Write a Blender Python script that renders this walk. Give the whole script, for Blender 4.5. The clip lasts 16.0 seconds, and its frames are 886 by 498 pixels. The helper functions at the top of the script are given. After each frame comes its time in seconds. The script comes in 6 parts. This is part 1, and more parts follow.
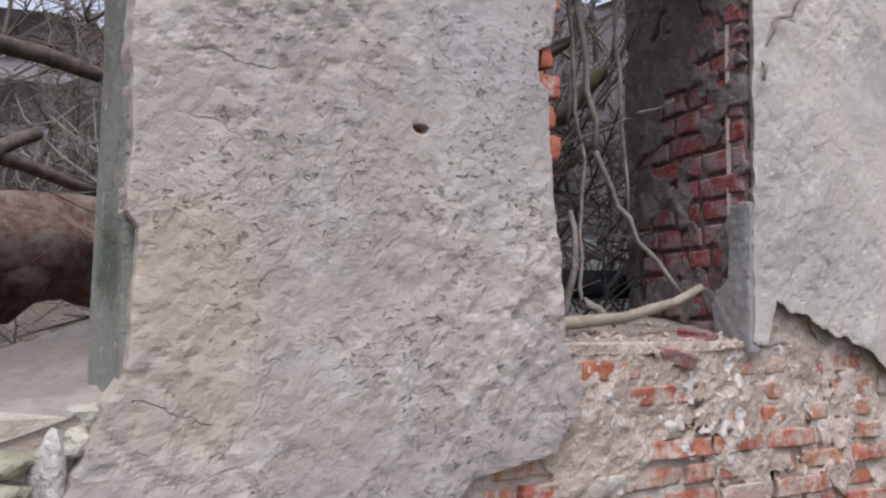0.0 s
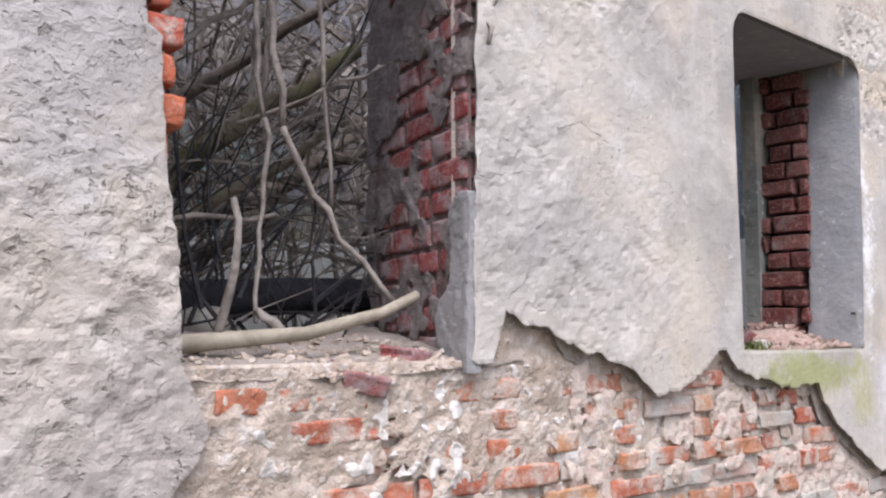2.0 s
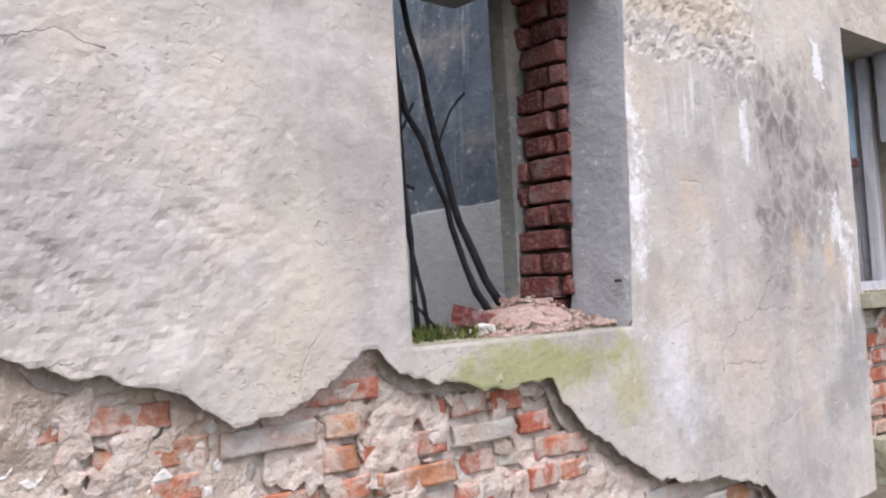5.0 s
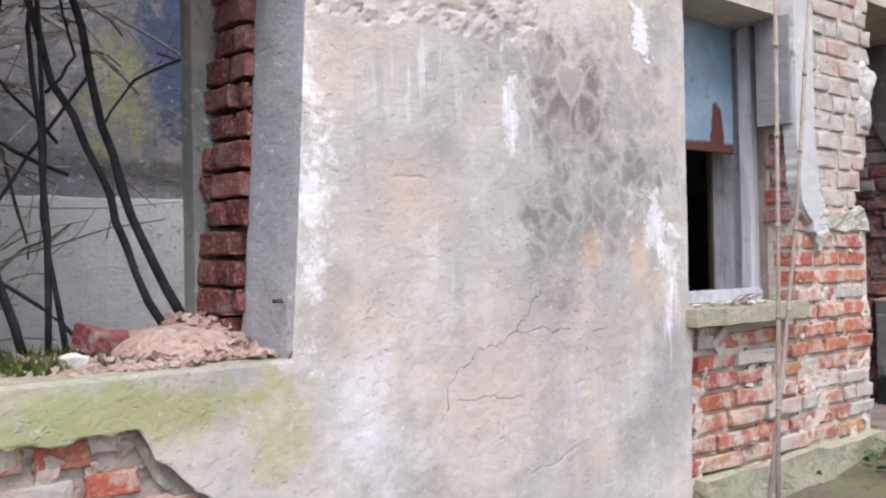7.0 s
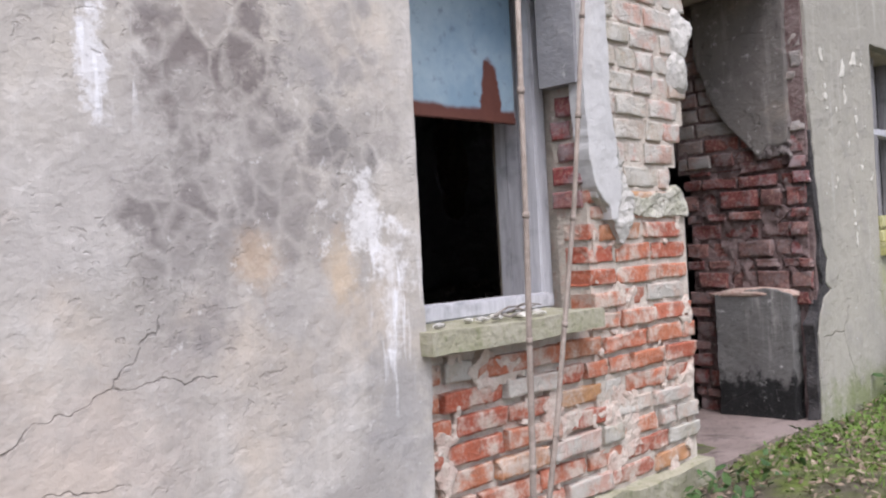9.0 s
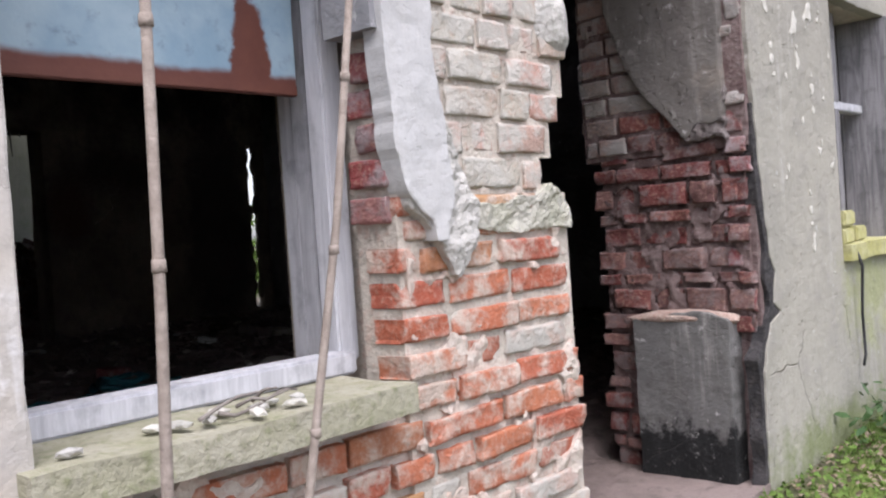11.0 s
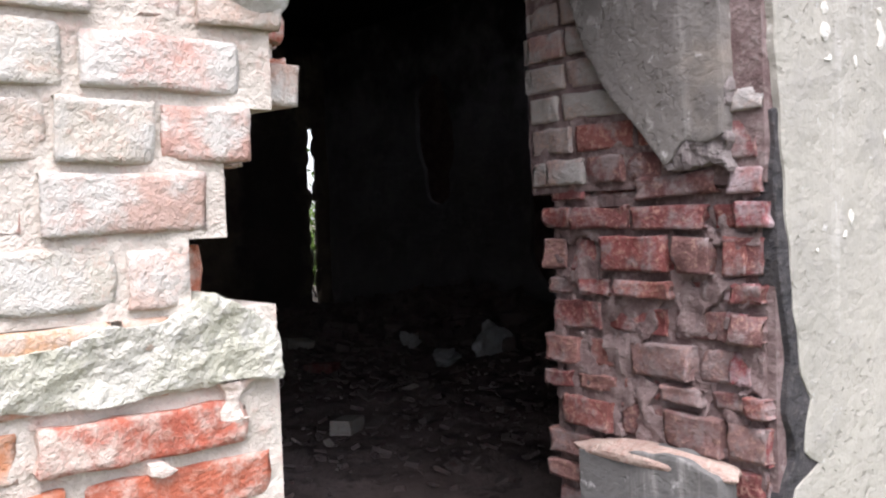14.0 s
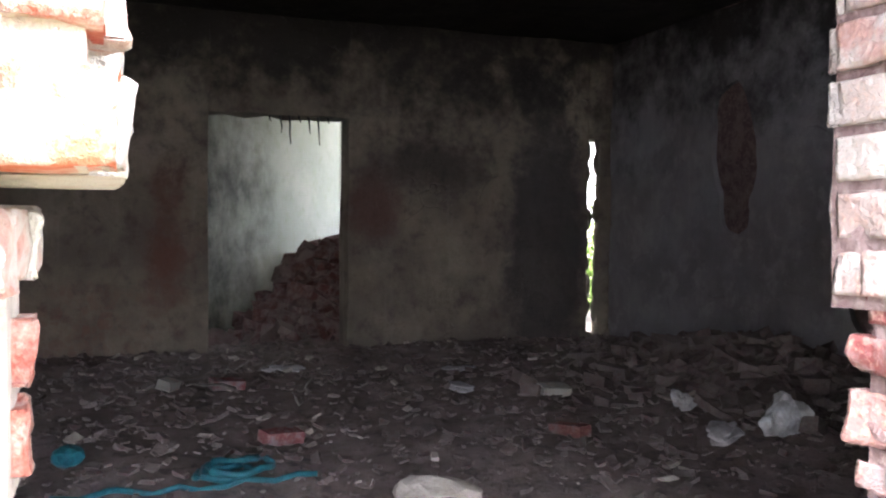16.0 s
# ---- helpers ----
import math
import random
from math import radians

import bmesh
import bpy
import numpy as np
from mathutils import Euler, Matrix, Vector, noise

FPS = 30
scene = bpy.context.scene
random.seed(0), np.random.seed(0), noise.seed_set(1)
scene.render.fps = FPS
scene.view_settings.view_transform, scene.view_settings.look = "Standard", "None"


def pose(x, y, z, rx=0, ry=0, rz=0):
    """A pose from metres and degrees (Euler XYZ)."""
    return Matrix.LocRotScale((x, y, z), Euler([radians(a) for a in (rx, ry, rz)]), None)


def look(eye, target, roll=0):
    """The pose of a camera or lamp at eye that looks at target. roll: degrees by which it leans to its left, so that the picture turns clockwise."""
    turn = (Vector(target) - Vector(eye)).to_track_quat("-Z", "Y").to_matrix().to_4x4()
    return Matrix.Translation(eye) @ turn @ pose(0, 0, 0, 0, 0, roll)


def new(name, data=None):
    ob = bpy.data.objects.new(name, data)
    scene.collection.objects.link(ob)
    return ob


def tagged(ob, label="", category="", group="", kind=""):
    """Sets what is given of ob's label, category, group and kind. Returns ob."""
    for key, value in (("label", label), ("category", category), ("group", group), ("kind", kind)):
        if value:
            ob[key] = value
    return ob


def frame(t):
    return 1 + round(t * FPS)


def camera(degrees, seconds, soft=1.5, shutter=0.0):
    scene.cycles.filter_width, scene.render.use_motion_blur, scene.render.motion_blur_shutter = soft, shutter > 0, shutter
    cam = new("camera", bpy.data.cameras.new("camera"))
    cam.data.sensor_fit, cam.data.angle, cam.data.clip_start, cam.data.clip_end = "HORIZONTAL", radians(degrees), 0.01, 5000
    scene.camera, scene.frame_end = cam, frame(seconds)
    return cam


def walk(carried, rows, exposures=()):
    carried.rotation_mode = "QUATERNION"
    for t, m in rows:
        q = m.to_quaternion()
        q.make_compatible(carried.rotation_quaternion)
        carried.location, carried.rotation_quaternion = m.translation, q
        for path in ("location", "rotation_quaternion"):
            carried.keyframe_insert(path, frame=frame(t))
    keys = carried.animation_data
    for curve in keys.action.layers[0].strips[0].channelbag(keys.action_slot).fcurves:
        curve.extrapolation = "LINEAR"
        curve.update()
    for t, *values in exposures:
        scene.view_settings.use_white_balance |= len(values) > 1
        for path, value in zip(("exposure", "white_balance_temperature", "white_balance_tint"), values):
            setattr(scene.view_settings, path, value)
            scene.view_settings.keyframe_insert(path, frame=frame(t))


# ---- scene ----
cam = camera(51.8, 16.0, soft=2.2)
PATH = [
    (0, (0.13, -1.705, 0.764), (1.264, -0.065, 0.919), 0.6),
    (0.5, (0.302, -1.688, 0.761), (1.524, -0.111, 0.91), -0.9),
    (1, (0.529, -1.733, 0.769), (1.745, -0.159, 0.987), 0.5),
    (1.5, (0.71, -1.705, 0.77), (1.962, -0.158, 0.974), -0.2),
    (2, (0.921, -1.63, 0.759), (2.226, -0.127, 0.958), -0.1),
    (2.5, (1.099, -1.628, 0.754), (2.442, -0.157, 0.935), -2.3),
    (3, (1.338, -1.691, 0.761), (2.652, -0.191, 0.921), -2.0),
    (3.5, (1.528, -1.684, 0.757), (2.87, -0.208, 0.903), -3.0),
    (4, (1.746, -1.617, 0.776), (3.112, -0.162, 0.913), -2.8),
    (6.5, (3.094, -1.863, 0.91), (4.373, -0.327, 0.975), -2.7),
    (7, (3.387, -1.923, 0.944), (4.674, -0.392, 0.977), -1.1),
    (7.5, (3.634, -1.915, 0.941), (4.945, -0.404, 0.951), -2.2),
    (8, (3.92, -1.846, 0.966), (5.267, -0.367, 0.975), -1.8),
    (8.5, (4.138, -1.807, 0.966), (5.556, -0.397, 0.948), -3.1),
    (9, (4.466, -1.704, 0.973), (5.901, -0.312, 0.979), -3.1),
    (9.5, (4.715, -1.655, 0.979), (6.152, -0.264, 0.955), -4.0),
    (10, (4.998, -1.529, 1.005), (6.483, -0.189, 0.972), -4.1),
    (12.5, (6.385, -1.258, 1.174), (7.782, 0.171, 1.107), -2.9),
    (13, (6.624, -1.252, 1.204), (7.936, 0.255, 1.132), -1.9),
    (13.5, (6.846, -1.133, 1.199), (8.138, 0.39, 1.099), -2.1),
    (14, (7.029, -1.009, 1.259), (8.283, 0.547, 1.182), -2.1),
    (14.5, (7.249, -0.917, 1.292), (8.389, 0.726, 1.259), -1.1),
    (15, (7.453, -0.814, 1.332), (8.386, 0.955, 1.304), -0.4),
    (15.5, (7.643, -0.587, 1.33), (8.416, 1.258, 1.315), -0.5),
    (16, (7.729, -0.349, 1.412), (8.414, 1.529, 1.358), 0.6),
]
# the clip's camera opens up as it turns to the dark door
EXPOSURES = [(t, stops, 6130, 18) for t, stops in ((0.0, 0.45), (1.0, 0.78), (2.0, 1.0), (3.5, 0.92), (7.0, 0.99), (8.5, 0.84), (10.0, 0.96), (12.5, 1.15), (13.5, 1.36), (14.5, 1.85), (15.2, 2.85), (16.0, 4.8))]
walk(cam, [(t, look(eye, target, roll)) for t, eye, target, roll in PATH], EXPOSURES)
SKY, SUN = 0.14, 1.9

# ---- light ----
SUN_EL, SUN_AZ = 60.0, 215.0
world = bpy.data.worlds.new("overcast_sky")
scene.world = world
world.use_nodes = True
wt = world.node_tree
sky = wt.nodes.new("ShaderNodeTexSky")
sky.sky_type, sky.sun_disc = "NISHITA", False
sky.sun_elevation, sky.sun_rotation = radians(SUN_EL), radians(SUN_AZ)
sky.air_density, sky.dust_density, sky.ozone_density = 1.0, 2.0, 1.0
veil = wt.nodes.new("ShaderNodeHueSaturation")
veil.inputs["Saturation"].default_value = 0.35  # a closed cloud cover
wt.links.new(sky.outputs[0], veil.inputs["Color"])
wt.links.new(veil.outputs[0], wt.nodes["Background"].inputs[0])
wt.nodes["Background"].inputs[1].default_value = SKY
sun = bpy.data.lights.new("sun", "SUN")
sun.energy, sun.angle, sun.color = SUN, radians(45), (1.0, 0.97, 0.93)
sun_ob = new("sun", sun)
sa, se = radians(SUN_AZ), radians(SUN_EL)
sun_ob.matrix_world = look((math.sin(sa) * math.cos(se) * 30, math.cos(sa) * math.cos(se) * 30, math.sin(se) * 30), (0, 0, 0))


# ---- materials ----
class Nodes:
    """A short way to write a node material in object space."""

    def __init__(self, name, rough=0.9, metal=0.0):
        self.m = bpy.data.materials.new(name)
        self.m.use_nodes = True
        self.t = self.m.node_tree
        self.b = self.t.nodes["Principled BSDF"]
        self.b.inputs["Roughness"].default_value = rough
        self.b.inputs["Metallic"].default_value = metal
        self.b.inputs["Specular IOR Level"].default_value = 0.25
        self.p = self.t.nodes.new("ShaderNodeTexCoord").outputs["Object"]

    def n(self, kind, **props):
        node = self.t.nodes.new("ShaderNode" + kind)
        for k, v in props.items():
            setattr(node, k, v)
        return node

    def put(self, socket, v):
        if hasattr(v, "is_linked"):
            self.t.links.new(v, socket)
        elif isinstance(v, tuple) and len(v) == 3 and socket.type == "RGBA":
            socket.default_value = (*v, 1)
        else:
            socket.default_value = v

    def math(self, op, a, b=0.0, clamp=False):
        node = self.n("Math", operation=op, use_clamp=clamp)
        self.put(node.inputs[0], a), self.put(node.inputs[1], b)
        return node.outputs[0]

    def scaled(self, s, off=(0, 0, 0)):
        node = self.n("Mapping")
        self.put(node.inputs[0], self.p)
        node.inputs["Scale"].default_value = s
        node.inputs["Location"].default_value = off
        return node.outputs[0]

    def noise(self, scale, detail=5.0, rough=0.6, stretch=None, off=(0, 0, 0), distort=0.0):
        node = self.n("TexNoise")
        self.put(node.inputs["Vector"], self.scaled(stretch or (1, 1, 1), off))
        node.inputs["Scale"].default_value, node.inputs["Detail"].default_value = scale, detail
        node.inputs["Roughness"].default_value, node.inputs["Distortion"].default_value = rough, distort
        return node.outputs[0]

    def voronoi(self, scale, feature="F1", warp=0.0, out=0, stretch=None):
        node = self.n("TexVoronoi", feature=feature)
        v = self.scaled(stretch or (1, 1, 1))
        if warp:
            mix = self.n("VectorMath", operation="MULTIPLY_ADD")
            nz = self.n("TexNoise")
            self.put(nz.inputs["Vector"], self.p)
            nz.inputs["Scale"].default_value = 4
            nz.inputs["Detail"].default_value = 4
            self.put(mix.inputs[0], nz.outputs["Color"])
            mix.inputs[1].default_value = (warp, warp, warp)
            self.put(mix.inputs[2], v)
            v = mix.outputs[0]
        self.put(node.inputs["Vector"], v)
        node.inputs["Scale"].default_value = scale
        return node.outputs[out]

    def step(self, v, lo, hi):
        node = self.n("MapRange", interpolation_type="SMOOTHSTEP")
        self.put(node.inputs["Value"], v)
        node.inputs["From Min"].default_value, node.inputs["From Max"].default_value = lo, hi
        return node.outputs[0]

    def mix(self, f, a, b, blend="MIX"):
        node = self.n("Mix", data_type="RGBA", blend_type=blend)
        self.put(node.inputs[0], f), self.put(node.inputs[6], a), self.put(node.inputs[7], b)
        return node.outputs[2]

    def spot(self, centre, size, soft=0.5, wobble=0.85, scale=8.0):
        """1 in a ragged blot about centre, 0 outside it."""
        node = self.n("Mapping")
        self.put(node.inputs[0], self.p)
        s = [1 / q for q in size]
        node.inputs["Scale"].default_value = s
        node.inputs["Location"].default_value = [-c * q for c, q in zip(centre, s)]
        ln = self.n("VectorMath", operation="LENGTH")
        self.put(ln.inputs[0], node.outputs[0])
        d = self.math("ADD", ln.outputs["Value"], self.math("MULTIPLY", self.math("SUBTRACT", self.noise(scale, 6), 0.5), wobble * 2))
        d = self.math("ADD", d, self.math("MULTIPLY", self.math("SUBTRACT", self.noise(scale * 4, 5, 0.7, off=(3, 5, 1)), 0.5), wobble))
        return self.step(d, 1.0, 1.0 - soft)

    def fissure(self, a, b, width=0.0023):
        """1 along a crooked hairline on the wall between (x, z) places a and b."""
        wob = self.n("TexNoise")
        self.put(wob.inputs["Vector"], self.p)
        wob.inputs["Scale"].default_value, wob.inputs["Detail"].default_value = 14, 4
        add = self.n("VectorMath", operation="MULTIPLY_ADD")
        self.put(add.inputs[0], wob.outputs["Color"])
        add.inputs[1].default_value, add.inputs[2].default_value = (0.09, 0, 0.09), (-0.045 - a[0], 0, -0.045 - a[1])
        sum_ = self.n("VectorMath", operation="ADD")
        self.put(sum_.inputs[0], self.p), self.put(sum_.inputs[1], add.outputs[0])
        flat = self.n("VectorMath", operation="MULTIPLY")
        self.put(flat.inputs[0], sum_.outputs[0])
        flat.inputs[1].default_value = (1, 0, 1)
        dx, dz = b[0] - a[0], b[1] - a[1]
        ln = math.hypot(dx, dz)
        dot = self.n("VectorMath", operation="DOT_PRODUCT")
        self.put(dot.inputs[0], flat.outputs[0])
        dot.inputs[1].default_value = (dx / ln, 0, dz / ln)
        along = self.n("Clamp")
        self.put(along.inputs[0], dot.outputs["Value"])
        along.inputs[1].default_value, along.inputs[2].default_value = 0, ln
        foot = self.n("VectorMath", operation="SCALE")
        foot.inputs[0].default_value = (dx / ln, 0, dz / ln)
        self.put(foot.inputs["Scale"], along.outputs[0])
        gap = self.n("VectorMath", operation="DISTANCE")
        self.put(gap.inputs[0], flat.outputs[0]), self.put(gap.inputs[1], foot.outputs[0])
        return self.step(gap.outputs["Value"], width, width * 0.3)

    def rnd(self):
        return self.n("ObjectInfo").outputs["Random"]

    def island(self):
        return self.n("NewGeometry").outputs["Random Per Island"]

    def done(self, colour, height=None, strength=0.4, dist=0.01, rough=None):
        self.put(self.b.inputs["Base Color"], colour)
        if rough is not None:
            self.put(self.b.inputs["Roughness"], rough)
        if height is not None:
            bump = self.n("Bump")
            bump.inputs["Strength"].default_value, bump.inputs["Distance"].default_value = strength, dist
            self.put(bump.inputs["Height"], height)
            self.t.links.new(bump.outputs[0], self.b.inputs["Normal"])
        return self.m


def plaster(name, a, b, c, pits=0.5, stains=(), cracks=0.5, grain=1.0, dirt=0.5, mottle=0.0, fissures=(), drips=(), relief=0.9, coarse=8.0, chalky=0.5):
    """Weathered lime render. stains: (colour, centre, size, soft, amount)."""
    k = Nodes(name, 0.92)
    big, mid, fine = k.noise(1.1, 5, 0.6, off=(3, 1, 2)), k.noise(5.5, 7, 0.65), k.noise(48, 5, 0.7)
    col = k.mix(k.step(big, 0.36, 0.66), a, b)
    col = k.mix(k.math("MULTIPLY", k.step(mid, 0.47, 0.7), 0.75), col, c)
    runs = k.noise(1.0, 6, 0.65, stretch=(9, 9, 1.0))
    col = k.mix(k.math("MULTIPLY", k.step(runs, 0.54, 0.76), 0.45 * dirt), col, tuple(q * 0.55 for q in a))
    col = k.mix(k.math("MULTIPLY", k.step(runs, 0.46, 0.26), 0.5 * dirt), col, (0.66, 0.63, 0.58))
    if mottle:
        col = k.mix(k.math("MULTIPLY", k.step(k.noise(3.1, 6, 0.6, off=(8, 3, 5)), 0.47, 0.66), mottle), col, tuple(q * 0.62 for q in a))
        col = k.mix(k.math("MULTIPLY", k.step(k.noise(2.4, 5, 0.6, off=(1, 7, 2)), 0.52, 0.68), mottle * 0.8), col, (0.55, 0.45, 0.34))
        col = k.mix(k.math("MULTIPLY", k.step(k.noise(13, 6, 0.7, off=(2, 2, 9)), 0.60, 0.70), mottle * 0.9), col, (0.68, 0.66, 0.62))
    web = k.voronoi(12.0, "DISTANCE_TO_EDGE", warp=0.17, stretch=(1.0, 1.0, 0.8))
    pick = k.voronoi(12.0, "F1", warp=0.17, out=1, stretch=(1.0, 1.0, 0.8))
    cells = k.math("MULTIPLY", k.math("ADD", k.math("MULTIPLY", k.step(web, -0.03, 0.20), 0.75), 0.25), k.math("ADD", k.math("MULTIPLY", k.step(pick, 0.2, 0.7), 0.65), 0.35))
    cells = k.math("MULTIPLY", cells, k.math("ADD", k.math("MULTIPLY", k.step(k.noise(6, 5, 0.65, off=(4, 4, 1)), 0.36, 0.56), 0.55), 0.85), True)
    for colour, centre, size, soft, amount in stains:
        f = k.math("MULTIPLY", k.spot(centre, size, soft, 2.2, 13.0) if colour[0] > 0.7 else k.spot(centre, size, soft, 0.85, coarse), amount)
        if 0.19 < colour[0] < 0.3:
            f = k.math("MULTIPLY", f, cells, True)
        col = k.mix(f, col, colour)
    for centre, size, amount in drips:
        thin = k.noise(1.0, 4, 0.6, stretch=(26, 26, 3.2), off=(2, 1, 4))
        col = k.mix(k.math("MULTIPLY", k.math("MULTIPLY", k.step(thin, 0.53, 0.62), k.spot(centre, size, 0.8)), amount), col, (0.76, 0.76, 0.77))
    col = k.mix(k.math("MULTIPLY", k.step(fine, 0.5, 0.74), 0.22), col, tuple(q * 0.5 for q in a), "MIX")
    spk = k.noise(30, 4, 0.6, stretch=(1.0, 1.0, 1.5), off=(1, 4, 8), distort=0.5)
    scar = k.noise(19, 5, 0.65, off=(3, 3, 3), distort=0.3)
    where = k.step(k.noise(2.6, 4), 0.40, 0.62)
    hole = k.math("MULTIPLY", k.math("MAXIMUM", k.step(spk, 0.60, 0.67), k.math("MULTIPLY", k.step(scar, 0.60, 0.68), 0.6)), k.math("MULTIPLY", where, pits))
    # pits and scars get a dark colour in place of the shade inside them
    col = k.mix(k.math("MULTIPLY", hole, 0.6), col, (0.15, 0.13, 0.115))
    chalk = k.math("MULTIPLY", k.step(k.noise(22, 5, 0.7, off=(6, 2, 1)), 0.60, 0.72), chalky)
    col = k.mix(chalk, col, (0.66, 0.64, 0.61))
    edge = k.voronoi(0.9, "DISTANCE_TO_EDGE", warp=0.16)
    line = k.math("MULTIPLY", k.step(edge, 0.0045, 0.001), k.math("MULTIPLY", k.step(k.noise(2.3, 3, off=(7, 7, 7)), 0.52, 0.62), cracks))
    for run in fissures:
        for a_, b_ in zip(run, run[1:]):
            line = k.math("MAXIMUM", line, k.fissure(a_, b_))
    col = k.mix(k.math("MULTIPLY", line, 0.4), col, (0.12, 0.105, 0.10))
    h = k.math("ADD", k.math("MULTIPLY", fine, 0.35 * grain), k.math("MULTIPLY", mid, 1.2))
    h = k.math("ADD", h, k.math("MULTIPLY", k.math("MULTIPLY", scar, where), 1.3 * pits * pits))
    h = k.math("SUBTRACT", k.math("SUBTRACT", h, hole), line)
    return k.done(col, h, relief, 0.016)


def brick_mat(name, tones, lime=0.3, dark=0.3, limecol=(0.58, 0.53, 0.46)):
    k = Nodes(name, 0.9)
    r = k.rnd()
    ramp = k.n("ValToRGB")
    el = ramp.color_ramp.elements
    while len(el) < len(tones):
        el.new(0.5)
    for i, tone in enumerate(tones):
        el[i].position, el[i].color = i / (len(tones) - 1), (*tone, 1)
    k.put(ramp.inputs[0], r)
    off = k.n("VectorMath", operation="ADD")
    k.put(off.inputs[0], k.p)
    comb = k.n("CombineXYZ")
    k.put(comb.inputs[0], k.math("MULTIPLY", r, 37.0)), k.put(comb.inputs[2], k.math("MULTIPLY", r, 91.0))
    k.put(off.inputs[1], comb.outputs[0])
    k.p = off.outputs[0]
    mid, fine, mid2, big = k.noise(16, 6, 0.7), k.noise(70, 4, 0.7), k.noise(12, 6, 0.7, off=(5, 5, 5)), k.noise(5, 3, off=(2, 8, 5))
    col = k.mix(k.math("MULTIPLY", k.step(mid, 0.46, 0.68), dark), ramp.outputs[0], (0.1, 0.05, 0.045))
    col = k.mix(k.math("MULTIPLY", k.step(fine, 0.48, 0.68), 0.5), col, (0.46, 0.29, 0.22))
    lo = 0.66 - 0.30 * lime
    f = k.math("ADD", mid2, k.math("MULTIPLY", k.math("SUBTRACT", big, 0.5), 0.5))
    col = k.mix(k.math("MULTIPLY", k.step(f, lo - 0.06, lo + 0.16), 0.95), col, k.mix(mid, limecol, tuple(q * 0.72 for q in limecol)))
    h = k.math("ADD", k.math("MULTIPLY", mid, 1.6), k.math("ADD", k.math("MULTIPLY", fine, 0.6), k.math("MULTIPLY", f, 0.8)))
    return k.done(col, h, 0.9, 0.010)


def rough_mat(name, a, b, c, scale=6.0, bump=0.8, dist=0.012, fine=55, rough=0.93, island=False):
    k = Nodes(name, rough)
    n1, n2, n3 = k.noise(scale, 6, 0.65), k.noise(scale * 3.7, 5, 0.65, off=(2, 9, 4)), k.noise(fine, 4, 0.7)
    col = k.mix(k.step(n1, 0.38, 0.62), a, b)
    col = k.mix(k.math("MULTIPLY", k.step(n2, 0.5, 0.68), 0.8), col, c)
    if island:
        col = k.mix(k.math("MULTIPLY", k.step(k.island(), 0.35, 1.0), 0.8), col, b)
    col = k.mix(k.math("MULTIPLY", k.step(n3, 0.5, 0.75), 0.4), col, tuple(q * 0.35 for q in a))
    return k.done(col, k.math("ADD", k.math("ADD", n1, n2), k.math("MULTIPLY", n3, 0.5)), bump, dist)


def wood_mat(name, a, b, axis=(14, 14, 1.2), rough=0.8):
    k = Nodes(name, rough)
    g = k.noise(3.0, 7, 0.7, stretch=axis, distort=0.6)
    f = k.noise(14, 4, 0.6)
    col = k.mix(k.step(g, 0.35, 0.65), a, b)
    col = k.mix(k.math("MULTIPLY", k.step(f, 0.5, 0.75), 0.45), col, tuple(q * 0.4 for q in a))
    return k.done(col, k.math("ADD", g, k.math("MULTIPLY", f, 0.4)), 0.7, 0.006)


def bark_mat(name, a, b, moss=None):
    k = Nodes(name, 0.9)
    g = k.noise(9, 6, 0.7, stretch=(2, 2, 2))
    f = k.noise(50, 3, 0.7)
    col = k.mix(k.step(g, 0.35, 0.65), a, b)
    if moss:
        col = k.mix(k.math("MULTIPLY", k.step(k.noise(4, 5, off=(9, 1, 3)), 0.48, 0.62), 0.7), col, moss)
    return k.done(col, k.math("ADD", g, k.math("MULTIPLY", f, 0.5)), 0.8, 0.008)


GREY, WARM, LIGHT = (0.345, 0.31, 0.285), (0.45, 0.405, 0.345), (0.54, 0.505, 0.46)
M_PIER = plaster("render_rough", GREY, WARM, LIGHT, pits=1.0, cracks=0.2, dirt=0.35, fissures=(((0.72, 1.30), (0.82, 1.27), (0.88, 1.27)), ((0.62, 0.60), (0.70, 0.585), (0.78, 0.56))), relief=0.8, stains=(
    ((0.42, 0.41, 0.41), (1.45, 0, 1.35), (0.28, 9, 0.5), 0.7, 0.5),
    ((0.44, 0.385, 0.285), (0.72, 0, 0.75), (0.22, 9, 0.5), 0.7, 0.45),
    ((0.27, 0.25, 0.23), (1.05, 0, 1.05), (0.4, 9, 0.3), 0.9, 0.45)))
